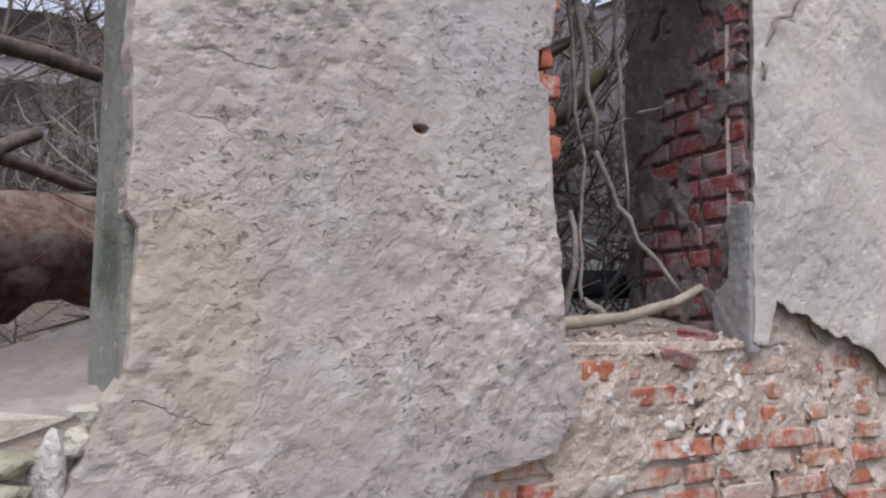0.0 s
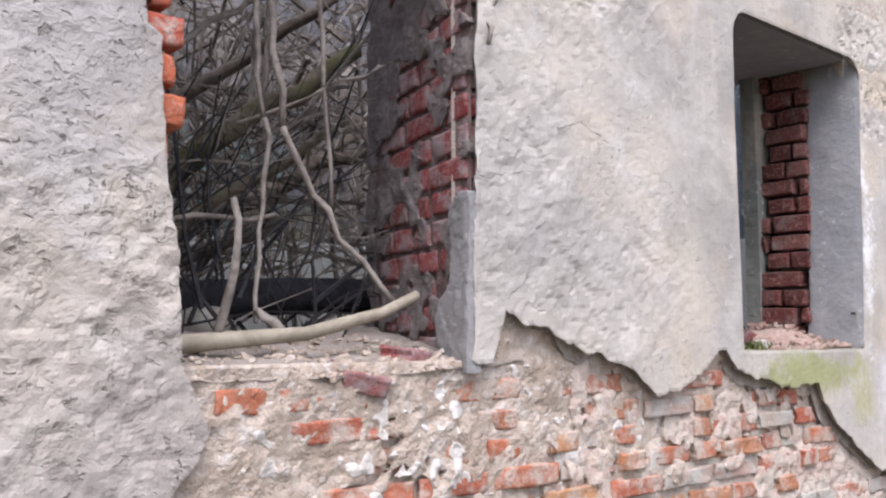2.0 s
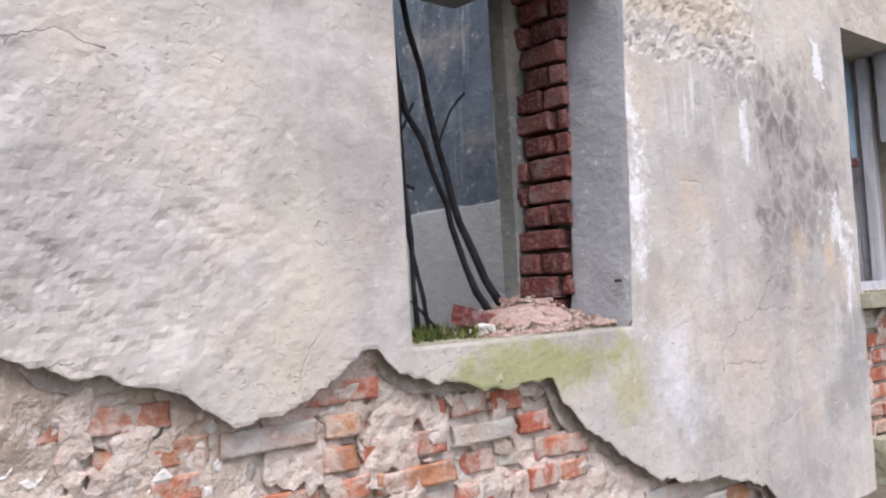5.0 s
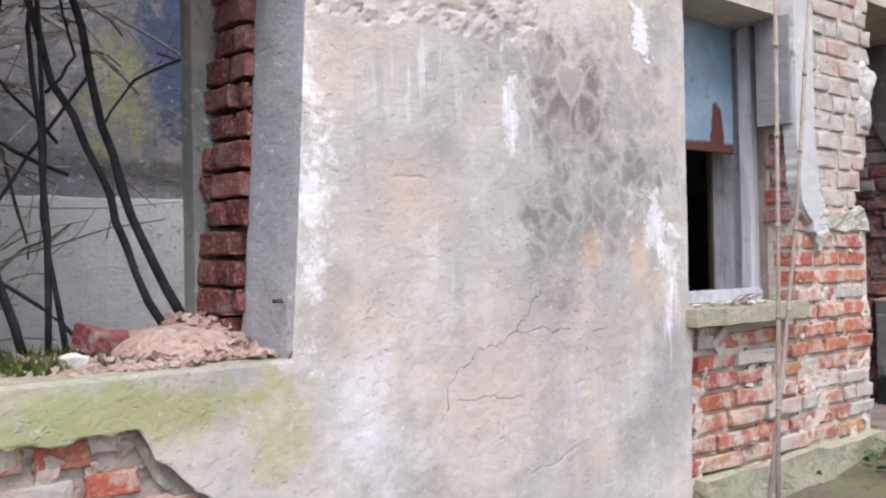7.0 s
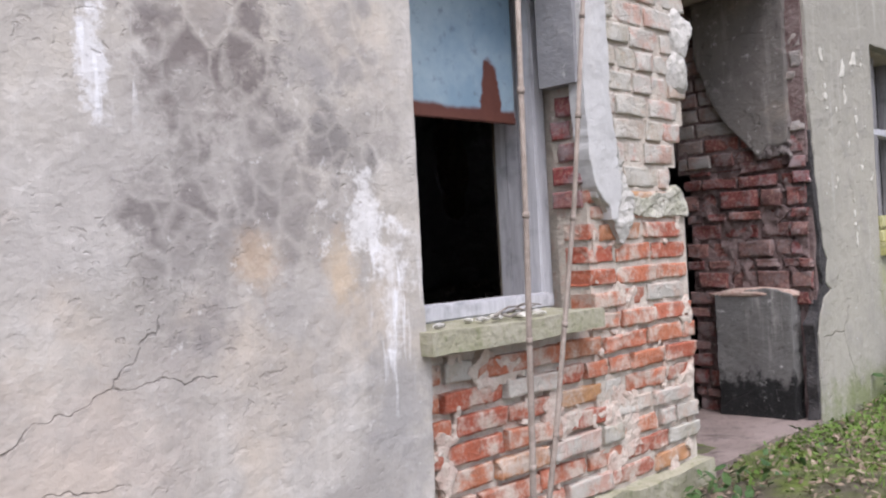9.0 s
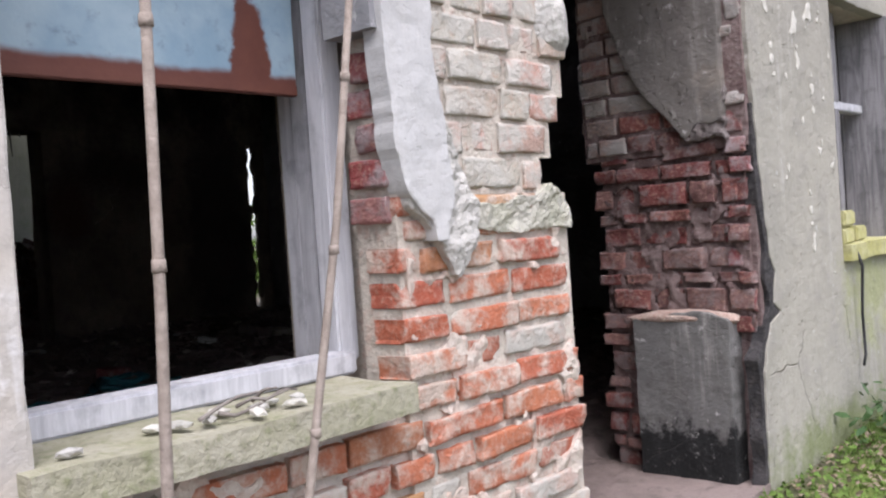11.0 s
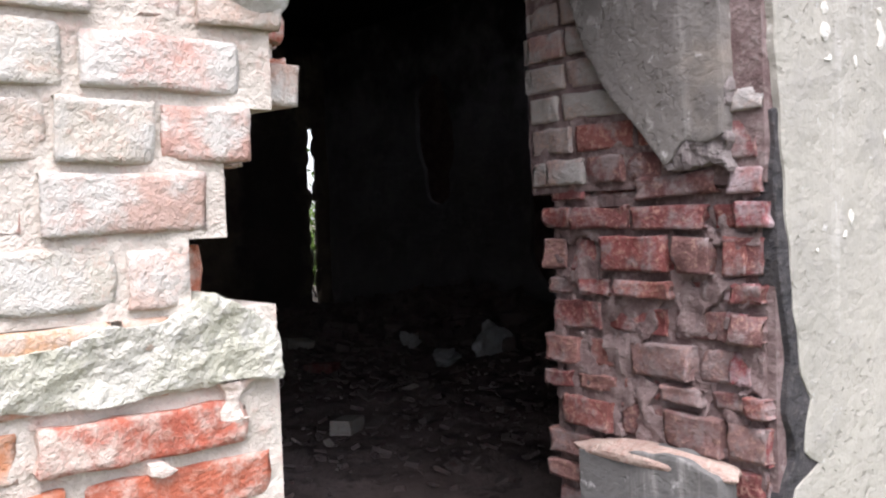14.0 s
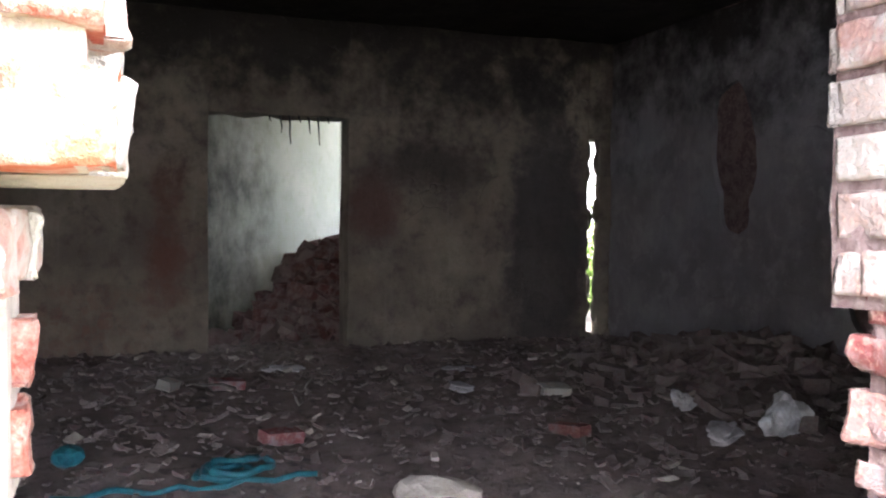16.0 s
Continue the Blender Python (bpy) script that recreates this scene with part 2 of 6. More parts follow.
M_PIER2 = plaster("render_weathered", (0.41, 0.385, 0.355), (0.52, 0.475, 0.405), (0.56, 0.535, 0.50), pits=0.25, cracks=0.12, dirt=0.75, grain=0.5, mottle=0.5, relief=0.6,
    fissures=(((5.16, 0.70), (5.28, 0.745), (5.33, 0.79), (5.38, 0.86)), ((5.28, 0.745), (5.40, 0.735), (5.52, 0.725)), ((5.16, 0.70), (5.02, 0.62), (4.98, 0.5)), ((5.05, 0.56), (5.3, 0.55)),
              ((2.74, 1.33), (2.84, 1.36), (2.92, 1.33)), ((2.45, 1.18), (2.56, 1.17), (2.64, 1.19)), ((4.72, 1.66), (4.76, 1.58)), ((2.56, 0.86), (2.62, 0.93))),
    drips=(((5.28, 0, 1.40), (0.13, 9, 0.24), 0.95), ((4.95, 0, 1.45), (0.2, 9, 0.2), 0.4), ((6.04, 0, 0.86), (0.12, 9, 0.3), 0.8)),
    stains=(
    ((0.50, 0.42, 0.31), (4.95, 0, 1.80), (0.5, 9, 0.14), 0.4, 0.6),
    ((0.36, 0.34, 0.315), (5.15, 0, 1.5), (0.3, 9, 0.25), 1.0, 0.5),
    ((0.53, 0.42, 0.31), (4.90, 0, 1.12), (0.20, 9, 0.20), 1.0, 0.55),
    ((0.54, 0.46, 0.40), (5.2, 0, 0.6), (0.45, 9, 0.3), 1.0, 0.5),
    ((0.305, 0.285, 0.265), (5.64, 0, 1.24), (0.44, 9, 0.6), 1.0, 0.65),
    ((0.31, 0.295, 0.275), (5.70, 0, 0.72), (0.32, 9, 0.26), 1.0, 0.4),
    ((0.305, 0.295, 0.285), (6.04, 0, 0.58), (0.18, 9, 0.34), 0.9, 0.8),
    ((0.193, 0.168, 0.157), (5.52, 0, 1.46), (0.22, 9, 0.25), 0.5, 0.98),
    ((0.20, 0.18, 0.17), (5.46, 0, 1.04), (0.16, 9, 0.24), 0.5, 0.95),
    ((0.205, 0.19, 0.18), (5.92, 0, 1.26), (0.20, 9, 0.14), 0.5, 0.85),
    ((0.21, 0.19, 0.18), (5.70, 0, 1.12), (0.2, 9, 0.24), 0.6, 0.8),
    ((0.25, 0.23, 0.22), (5.28, 0, 1.56), (0.24, 9, 0.12), 0.6, 0.55),
    ((0.26, 0.245, 0.235), (5.86, 0, 1.56), (0.2, 9, 0.3), 0.6, 0.65),
    ((0.27, 0.25, 0.24), (5.5, 0, 0.84), (0.14, 9, 0.12), 0.7, 0.5),
    ((0.52, 0.38, 0.25), (5.64, 0, 0.98), (0.09, 9, 0.10), 0.8, 0.5),
    ((0.55, 0.42, 0.28), (5.87, 0, 0.93), (0.07, 9, 0.12), 0.8, 0.6),
    ((0.74, 0.74, 0.75), (5.28, 0, 1.38), (0.035, 9, 0.14), 0.7, 0.6),
    ((0.76, 0.755, 0.75), (4.585, 0, 1.18), (0.06, 9, 0.42), 1.0, 0.8),
    ((0.74, 0.73, 0.715), (5.94, 0, 1.05), (0.10, 9, 0.13), 0.9, 0.7),
    ((0.72, 0.71, 0.70), (6.03, 0, 0.92), (0.07, 9, 0.19), 0.9, 0.6),
    ((0.66, 0.65, 0.66), (4.75, 0, 0.55), (0.16, 9, 0.3), 0.9, 0.6),
    ((0.74, 0.73, 0.72), (5.90, 0, 1.70), (0.05, 9, 0.10), 0.4, 0.85),
    ((0.30, 0.31, 0.13), (4.1, 0, 0.64), (0.52, 9, 0.1), 0.7, 0.85),
    ((0.36, 0.34, 0.17), (4.5, 0, 0.55), (0.13, 9, 0.17), 0.8, 0.7),
    ((0.40, 0.375, 0.345), (2.95, 0, 1.05), (0.32, 9, 0.3), 0.9, 0.6),
    ((0.36, 0.34, 0.32), (2.66, 0, 1.02), (0.06, 9, 0.08), 0.5, 0.6),
    ((0.56, 0.52, 0.43), (3.36, 0, 0.95), (0.16, 9, 0.26), 0.9, 0.5)))
M_UNDER = rough_mat("scratch_coat", (0.36, 0.32, 0.27), (0.27, 0.24, 0.21), (0.46, 0.42, 0.36), 7, 0.9)
M_CREAM = plaster("render_cream", (0.315, 0.30, 0.255), (0.37, 0.35, 0.295), (0.30, 0.285, 0.25), pits=0.25, cracks=0.5, dirt=0.6, grain=0.7, stains=(
    ((0.70, 0.68, 0.64), (9.0, 0, 1.3), (0.28, 9, 0.5), 0.25, 0.0),
    ((0.16, 0.19, 0.07), (9.4, 0, 0.12), (1.2, 9, 0.22), 0.9, 0.8),
    ((0.30, 0.33, 0.12), (9.9, 0, 0.7), (0.5, 9, 0.4), 0.9, 0.6)))
M_FLAKE = rough_mat("lime_flake", (0.55, 0.53, 0.47), (0.60, 0.58, 0.52), (0.48, 0.455, 0.39), 12, 0.5)
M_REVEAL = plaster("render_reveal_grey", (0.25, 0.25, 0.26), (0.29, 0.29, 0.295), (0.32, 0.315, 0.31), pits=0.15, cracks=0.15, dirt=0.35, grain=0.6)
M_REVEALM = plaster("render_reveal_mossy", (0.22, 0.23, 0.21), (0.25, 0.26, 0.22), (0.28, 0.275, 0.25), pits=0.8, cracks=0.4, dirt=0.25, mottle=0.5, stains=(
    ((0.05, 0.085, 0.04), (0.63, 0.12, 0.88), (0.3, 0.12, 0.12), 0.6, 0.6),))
M_CEMENT = plaster("cement_grey", (0.27, 0.265, 0.265), (0.31, 0.305, 0.30), (0.22, 0.215, 0.21), pits=0.3, cracks=0.2, dirt=0.7)
M_JAMBM = rough_mat("grey_brown_mortar", (0.20, 0.175, 0.165), (0.15, 0.125, 0.12), (0.27, 0.24, 0.225), 9, 0.9)
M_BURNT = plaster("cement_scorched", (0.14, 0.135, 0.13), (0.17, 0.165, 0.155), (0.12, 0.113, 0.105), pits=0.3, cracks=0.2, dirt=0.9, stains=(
    ((0.012, 0.012, 0.012), (8.6, 0.3, 0.12), (2, 2, 0.2), 0.35, 0.97),))
M_TAR = rough_mat("sooty_render_edge", (0.035, 0.034, 0.035), (0.06, 0.055, 0.055), (0.09, 0.08, 0.075), 14, 0.9)
M_BRICK = brick_mat("brick_orange_red", [(0.34, 0.085, 0.05), (0.42, 0.13, 0.07), (0.46, 0.17, 0.09), (0.38, 0.1, 0.06), (0.48, 0.27, 0.13), (0.30, 0.08, 0.06)], 0.62, 0.3, (0.60, 0.50, 0.42))
M_PALE = brick_mat("brick_limewashed", [(0.44, 0.27, 0.22), (0.44, 0.40, 0.33), (0.48, 0.25, 0.20), (0.44, 0.41, 0.34), (0.50, 0.34, 0.29), (0.42, 0.39, 0.32), (0.40, 0.37, 0.30)], 0.78, 0.12, (0.55, 0.525, 0.47))
# dark red bricks, tones lowered further to hold the door jamb's shade
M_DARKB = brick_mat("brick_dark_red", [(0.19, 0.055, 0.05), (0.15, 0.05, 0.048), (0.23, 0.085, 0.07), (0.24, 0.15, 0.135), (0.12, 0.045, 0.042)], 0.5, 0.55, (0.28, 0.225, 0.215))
M_REDB = brick_mat("brick_bright_red", [(0.46, 0.12, 0.06), (0.50, 0.16, 0.085), (0.40, 0.09, 0.06)], 0.35, 0.2)
M_SMOOTH = plaster("pale_smooth_render", (0.47, 0.465, 0.455), (0.52, 0.51, 0.495), (0.56, 0.555, 0.54), pits=0.25, cracks=0.1, dirt=0.6, grain=0.5, relief=0.5)
M_MAROON = brick_mat("brick_maroon", [(0.24, 0.05, 0.055), (0.28, 0.065, 0.062), (0.20, 0.055, 0.055), (0.29, 0.13, 0.12)], 0.62, 0.3, (0.36, 0.29, 0.29))
# a darker maroon for the second window's jamb
M_WINB = brick_mat("brick_dark_maroon", [(0.13, 0.035, 0.035), (0.16, 0.05, 0.045), (0.10, 0.03, 0.03), (0.20, 0.08, 0.07)], 0.3, 0.5, (0.24, 0.17, 0.16))
M_GREYB = brick_mat("brick_grey_limed", [(0.30, 0.17, 0.15), (0.33, 0.29, 0.26), (0.28, 0.2, 0.18), (0.34, 0.31, 0.28)], 0.7, 0.3, (0.38, 0.355, 0.33))
M_MORTAR = rough_mat("lime_mortar", (0.55, 0.50, 0.43), (0.44, 0.39, 0.33), (0.48, 0.36, 0.30), 9, 0.9)
# dark mortar, lowered too so that the door jamb looks shaded
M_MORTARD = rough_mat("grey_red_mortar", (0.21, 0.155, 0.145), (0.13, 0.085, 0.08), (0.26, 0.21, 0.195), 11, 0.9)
M_RUBBLE = rough_mat("mortar_residue", (0.52, 0.44, 0.365), (0.42, 0.34, 0.27), (0.60, 0.555, 0.51), 8, 1.0, 0.016)
M_RESB = rough_mat("pink_lime_smear", (0.56, 0.49, 0.42), (0.50, 0.38, 0.32), (0.63, 0.57, 0.50), 10, 1.0, 0.012)
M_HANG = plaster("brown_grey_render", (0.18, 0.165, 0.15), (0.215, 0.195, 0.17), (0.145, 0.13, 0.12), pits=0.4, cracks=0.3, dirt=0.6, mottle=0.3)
M_LIME = rough_mat("lime_splash", (0.64, 0.61, 0.57), (0.56, 0.52, 0.47), (0.60, 0.56, 0.51), 10, 0.6)
M_CHUNK = rough_mat("concrete_lump", (0.47, 0.455, 0.42), (0.55, 0.53, 0.49), (0.36, 0.35, 0.30), 11, 1.0, 0.014)
M_LUMP = rough_mat("mossy_pale_concrete", (0.50, 0.48, 0.41), (0.43, 0.42, 0.33), (0.57, 0.55, 0.49), 9, 1.0, 0.016)
M_SILL = rough_mat("mossy_stone_sill", (0.30, 0.29, 0.20), (0.37, 0.35, 0.27), (0.21, 0.22, 0.12), 8, 0.7)
M_SAND = rough_mat("sandy_sill_dirt", (0.27, 0.235, 0.205), (0.34, 0.30, 0.26), (0.22, 0.185, 0.16), 5, 0.8)
M_DEBRIS = rough_mat("crumbled_brick_dust", (0.43, 0.29, 0.24), (0.48, 0.38, 0.32), (0.35, 0.16, 0.12), 20, 1.0, island=True)
M_MOSS = rough_mat("moss", (0.075, 0.10, 0.02), (0.13, 0.15, 0.04), (0.05, 0.07, 0.02), 18, 1.0)
M_FRAME = wood_mat("grey_painted_wood", (0.42, 0.42, 0.44), (0.55, 0.55, 0.57))
M_OLDWOOD = wood_mat("weathered_grey_wood", (0.15, 0.145, 0.15), (0.28, 0.27, 0.275))
M_PLANK = wood_mat("pale_weathered_branch", (0.24, 0.21, 0.16), (0.36, 0.32, 0.25), (3, 3, 3))
M_BARK = bark_mat("grey_brown_bark", (0.085, 0.068, 0.056), (0.16, 0.135, 0.112))
M_BARKM = bark_mat("mossy_bark", (0.10, 0.085, 0.06), (0.19, 0.16, 0.12), (0.10, 0.105, 0.04))
M_TWIG = bark_mat("dead_twig", (0.15, 0.13, 0.115), (0.28, 0.25, 0.22))
M_VINE = bark_mat("dark_wet_vine", (0.018, 0.018, 0.022), (0.04, 0.038, 0.04))
M_STEM = bark_mat("tan_dry_stem", (0.23, 0.19, 0.16), (0.33, 0.28, 0.24))
M_ROT = bark_mat("rotten_red_wood", (0.13, 0.065, 0.045), (0.23, 0.19, 0.165))
M_BLACK = rough_mat("charred_log", (0.02, 0.02, 0.026), (0.035, 0.035, 0.042), (0.05, 0.05, 0.055), 8, 0.7)
# darkens the hall walls towards the ceiling: upper shade painted into the colour
UPPER_SHADE = ((0.022, 0.021, 0.021), (9, 5, 3.5), (30, 30, 1.5), 0.8, 0.93)
M_HALL = plaster("brown_plaster_shaded_top", (0.15, 0.125, 0.10), (0.27, 0.23, 0.175), (0.10, 0.075, 0.065), pits=0.4, cracks=0.8, dirt=0.15, coarse=1.7, chalky=0.06, stains=(
    ((0.15, 0.06, 0.045), (8.2, 8, 1.1), (0.35, 9, 0.9), 0.8, 0.75), ((0.13, 0.06, 0.05), (10.1, 8, 1.6), (0.4, 9, 0.5), 0.8, 0.65), ((0.34, 0.30, 0.22), (10.9, 8, 1.1), (0.5, 9, 0.6), 1.0, 0.5), ((0.05, 0.043, 0.04), (10.6, 8, 2.0), (1.0, 9, 0.35), 0.9, 0.7), ((0.20, 0.10, 0.07), (7.6, 8, 0.5), (0.9, 9, 0.5), 0.9, 0.6), ((0.06, 0.055, 0.055), (11.9, 8, 1.2), (0.5, 9, 3), 0.5, 0.8), UPPER_SHADE))
M_HALLG = plaster("grey_plaster_shaded_top", (0.29, 0.285, 0.295), (0.21, 0.20, 0.205), (0.34, 0.33, 0.33), pits=0.3, cracks=0.6, dirt=0.15, coarse=1.7, chalky=0.06, stains=(UPPER_SHADE,))
M_CEIL = rough_mat("near_black_ceiling", (0.03, 0.028, 0.028), (0.05, 0.046, 0.044), (0.07, 0.065, 0.06), 3, 0.6)
M_FARW = plaster("pale_green_plaster", (0.42, 0.43, 0.34), (0.48, 0.48, 0.39), (0.38, 0.40, 0.28), pits=0.2, cracks=0.4, dirt=0.4)
# near end painted dark to carry the far room's light falloff
M_FARW_SHADED = plaster("pale_green_plaster_shaded", (0.42, 0.43, 0.34), (0.48, 0.48, 0.39), (0.38, 0.40, 0.28), pits=0.1, cracks=0.4, dirt=0.2, coarse=0.9, chalky=0.1, stains=(
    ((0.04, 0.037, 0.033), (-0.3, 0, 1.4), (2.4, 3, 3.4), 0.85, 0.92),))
M_ROOM = plaster("peeling_blue_yellow_paint", (0.15, 0.15, 0.165), (0.21, 0.20, 0.20), (0.11, 0.115, 0.10), pits=0.9, cracks=0.9, dirt=0.5, mottle=0.35, stains=(
    ((0.06, 0.085, 0.14), (5.62, 2.9, 2.2), (0.36, 9, 0.55), 0.3, 0.9),
    ((0.26, 0.26, 0.12), (5.2, 2.9, 1.85), (0.24, 9, 0.45), 0.5, 0.75),
    ((0.07, 0.07, 0.065), (5.4, 2.9, 1.46), (0.8, 9, 0.1), 0.6, 0.75),
    ((0.16, 0.24, 0.23), (3.3, 2.9, 1.6), (0.5, 9, 0.5), 0.6, 0.8),
    ((0.27, 0.28, 0.15), (3.9, 2.9, 1.3), (0.4, 9, 0.3), 0.7, 0.7)))
M_ROOMD = plaster("mouldy_dark_blue_paint", (0.10, 0.125, 0.15), (0.16, 0.19, 0.21), (0.06, 0.075, 0.08), pits=0.5, cracks=0.8, dirt=0.9, mottle=0.4)
M_DADO = plaster("white_dado_paint", (0.40, 0.42, 0.41), (0.46, 0.48, 0.47), (0.35, 0.385, 0.36), pits=0.5, cracks=0.6, dirt=0.6)
M_DARKDIRT = rough_mat("dark_rubbish_floor", (0.18, 0.14, 0.125), (0.27, 0.215, 0.195), (0.10, 0.078, 0.07), 2.2, 1.0, 0.02)
M_CRUMB = rough_mat("mixed_rubble", (0.13, 0.10, 0.09), (0.20, 0.165, 0.15), (0.15, 0.08, 0.065), 9, 0.9, island=True)
M_REDRUB = rough_mat("red_rubble", (0.10, 0.04, 0.035), (0.19, 0.145, 0.13), (0.15, 0.065, 0.05), 9, 0.9, island=True)
M_STONE = rough_mat("buff_stone", (0.42, 0.37, 0.31), (0.48, 0.43, 0.37), (0.36, 0.31, 0.26), 6, 0.6)
k = Nodes("earth_and_moss", 0.95)
gn, gf_ = k.noise(1.6, 6, 0.65), k.noise(30, 5, 0.7)
earth = k.mix(k.step(gn, 0.38, 0.62), (0.10, 0.085, 0.065), (0.15, 0.125, 0.095))
earth = k.mix(k.math("MULTIPLY", k.step(gf_, 0.48, 0.68), 0.6), earth, (0.05, 0.04, 0.03))
mossy = k.math("MULTIPLY", k.spot((9.0, -1.2, 0), (3.2, 2.2, 9), 0.7), k.step(k.noise(2.3, 5), 0.36, 0.58))
M_GROUND = k.done(k.mix(mossy, earth, k.mix(gf_, (0.085, 0.13, 0.02), (0.16, 0.20, 0.05))), k.math("ADD", gn, k.math("MULTIPLY", gf_, 0.6)), 1.0, 0.03)
M_GRASS = rough_mat("grass_blades", (0.085, 0.15, 0.028), (0.13, 0.20, 0.045), (0.06, 0.09, 0.02), 5, 0.2, island=True)
M_LEAFDEAD = rough_mat("dead_leaves", (0.17, 0.12, 0.08), (0.30, 0.24, 0.18), (0.11, 0.075, 0.05), 9, 0.3, island=True)
M_IVY = rough_mat("ivy_leaves", (0.03, 0.07, 0.02), (0.06, 0.11, 0.035), (0.045, 0.085, 0.03), 8, 0.3, rough=0.5, island=True)
M_YELLOW = rough_mat("yellow_lichen_brick", (0.42, 0.40, 0.16), (0.48, 0.46, 0.25), (0.33, 0.31, 0.16), 9, 0.6)
M_CABLE = rough_mat("black_cable", (0.02, 0.02, 0.022), (0.03, 0.03, 0.032), (0.05, 0.05, 0.05), 9, 0.2, rough=0.5)
M_TEAL = rough_mat("teal_plastic", (0.015, 0.09, 0.11), (0.02, 0.13, 0.15), (0.012, 0.06, 0.075), 9, 0.2, rough=0.45)
M_BAG = rough_mat("white_plastic", (0.60, 0.60, 0.60), (0.52, 0.51, 0.50), (0.42, 0.40, 0.38), 9, 0.4, rough=0.5)
k = Nodes("blue_sheet_metal_rusty_edge", 0.6, 0.0)
kz = k.n("SeparateXYZ")
k.put(kz.inputs[0], k.p)
rust_line = k.math("ADD", kz.outputs[2], k.math("MULTIPLY", k.math("SUBTRACT", k.noise(5, 4), 0.5), 0.05))
slab = k.math("MAXIMUM", k.step(rust_line, 1.455, 1.435), k.spot((6.80, 0.3, 1.42), (0.06, 2, 0.19), 0.2, 0.45))
blue = k.mix(k.step(k.noise(3, 6), 0.35, 0.65), (0.20, 0.30, 0.38), (0.33, 0.42, 0.47))
blue = k.mix(k.math("MULTIPLY", k.step(k.noise(20, 5), 0.55, 0.7), 0.5), blue, (0.10, 0.13, 0.16))
M_BLUE = k.done(k.mix(slab, blue, k.mix(k.noise(16, 5), (0.085, 0.032, 0.026), (0.15, 0.058, 0.04))), k.noise(26, 5), 0.4, 0.004)
k = Nodes("hillside_winter_wood", 1.0)
hn = k.noise(0.35, 8, 0.75, stretch=(2, 2, 0.6))
M_HILL = k.done(k.mix(k.step(hn, 0.35, 0.65), (0.13, 0.115, 0.115), (0.25, 0.23, 0.235)), hn, 1.0, 0.5)


# ---- mesh tools ----
def finish(ob, mat, smooth=False):
    ob.data.materials.append(mat)
    if smooth:
        ob.data.polygons.foreach_set("use_smooth", [True] * len(ob.data.polygons))
    return ob


def mesh_ob(name, verts, faces, mat, parent=None, label="", smooth=False):
    me = bpy.data.meshes.new(name)
    me.from_pydata(verts, [], faces)
    me.update()
    ob = finish(new(name, me), mat, smooth)
    if parent is not None:
        ob.parent = parent
    if label:
        ob["label"] = label
    return ob


def part(name, bm, mat, parent=None, label="", smooth=False):
    me = bpy.data.meshes.new(name)
    bm.to_mesh(me)
    bm.free()
    ob = finish(new(name, me), mat, smooth)
    if parent is not None:
        ob.parent = parent
    if label:
        ob["label"] = label
    return ob


def empty(name, **tags):
    ob = new(name)
    ob.empty_display_size = 0.05
    return tagged(ob, **tags)


def boxes(name, items, mat, parent=None, label="", bevel=0.0, rough=0.0, cuts=0):
    """One mesh of butted boxes (x0, x1, y0, y1, z0, z1)."""
    bm = bmesh.new()
    for x0, x1, y0, y1, z0, z1 in items:
        got = bmesh.ops.create_cube(bm, size=1, matrix=Matrix.Translation(((x0 + x1) / 2, (y0 + y1) / 2, (z0 + z1) / 2)) @ Matrix.Diagonal((x1 - x0, y1 - y0, z1 - z0, 1)))
    if bevel:
        bmesh.ops.bevel(bm, geom=bm.edges[:], offset=bevel, segments=2, affect="EDGES")
    if cuts:
        bmesh.ops.subdivide_edges(bm, edges=bm.edges[:], cuts=cuts, use_grid_fill=True)
    if rough:
        for v in bm.verts:
            v.co += rough * noise.noise_vector(v.co * 7.0)
    return part(name, bm, mat, parent, label)


def tube_mesh(verts, faces, pts, r0, r1, sides=6, wob=0.0):
    """Adds a tapered tube along pts to the lists."""
    base = len(verts)
    n = len(pts)
    for i, p in enumerate(pts):
        p = Vector(p)
        d = (Vector(pts[min(i + 1, n - 1)]) - Vector(pts[max(i - 1, 0)]))
        d = d.normalized() if d.length > 1e-9 else Vector((0, 0, 1))
        a = d.orthogonal().normalized()
        b = d.cross(a)
        r = r0 + (r1 - r0) * i / max(n - 1, 1)
        for k_ in range(sides):
            q = 2 * math.pi * k_ / sides
            rr = r * (1 + wob * random.uniform(-1, 1))
            verts.append(p + rr * (math.cos(q) * a + math.sin(q) * b))
    for i in range(n - 1):
        for k_ in range(sides):
            a, b = base + i * sides + k_, base + i * sides + (k_ + 1) % sides
            faces.append((a, b, b + sides, a + sides))
    faces.append(tuple(base + k_ for k_ in reversed(range(sides))))
    faces.append(tuple(base + (n - 1) * sides + k_ for k_ in range(sides)))


def bend(p0, p1, n=8, sag=0.1, jit=0.02, side=None):
    """A crooked line from p0 to p1."""
    p0, p1 = Vector(p0), Vector(p1)
    off = side if side is not None else Vector((random.uniform(-1, 1), random.uniform(-1, 1), random.uniform(-1, 1)))
    out = []
    for i in range(n):
        t = i / (n - 1)
        q = p0.lerp(p1, t) + Vector(off) * sag * math.sin(math.pi * t)
        if 0 < i < n - 1:
            q += Vector((random.gauss(0, jit), random.gauss(0, jit), random.gauss(0, jit)))
        out.append(q)
    return out


def tube(name, pts, r0, r1, mat, parent=None, label="", sides=8, wob=0.08):
    v, f = [], []
    tube_mesh(v, f, pts, r0, r1, sides, wob)
    return mesh_ob(name, v, f, mat, parent, label, True)


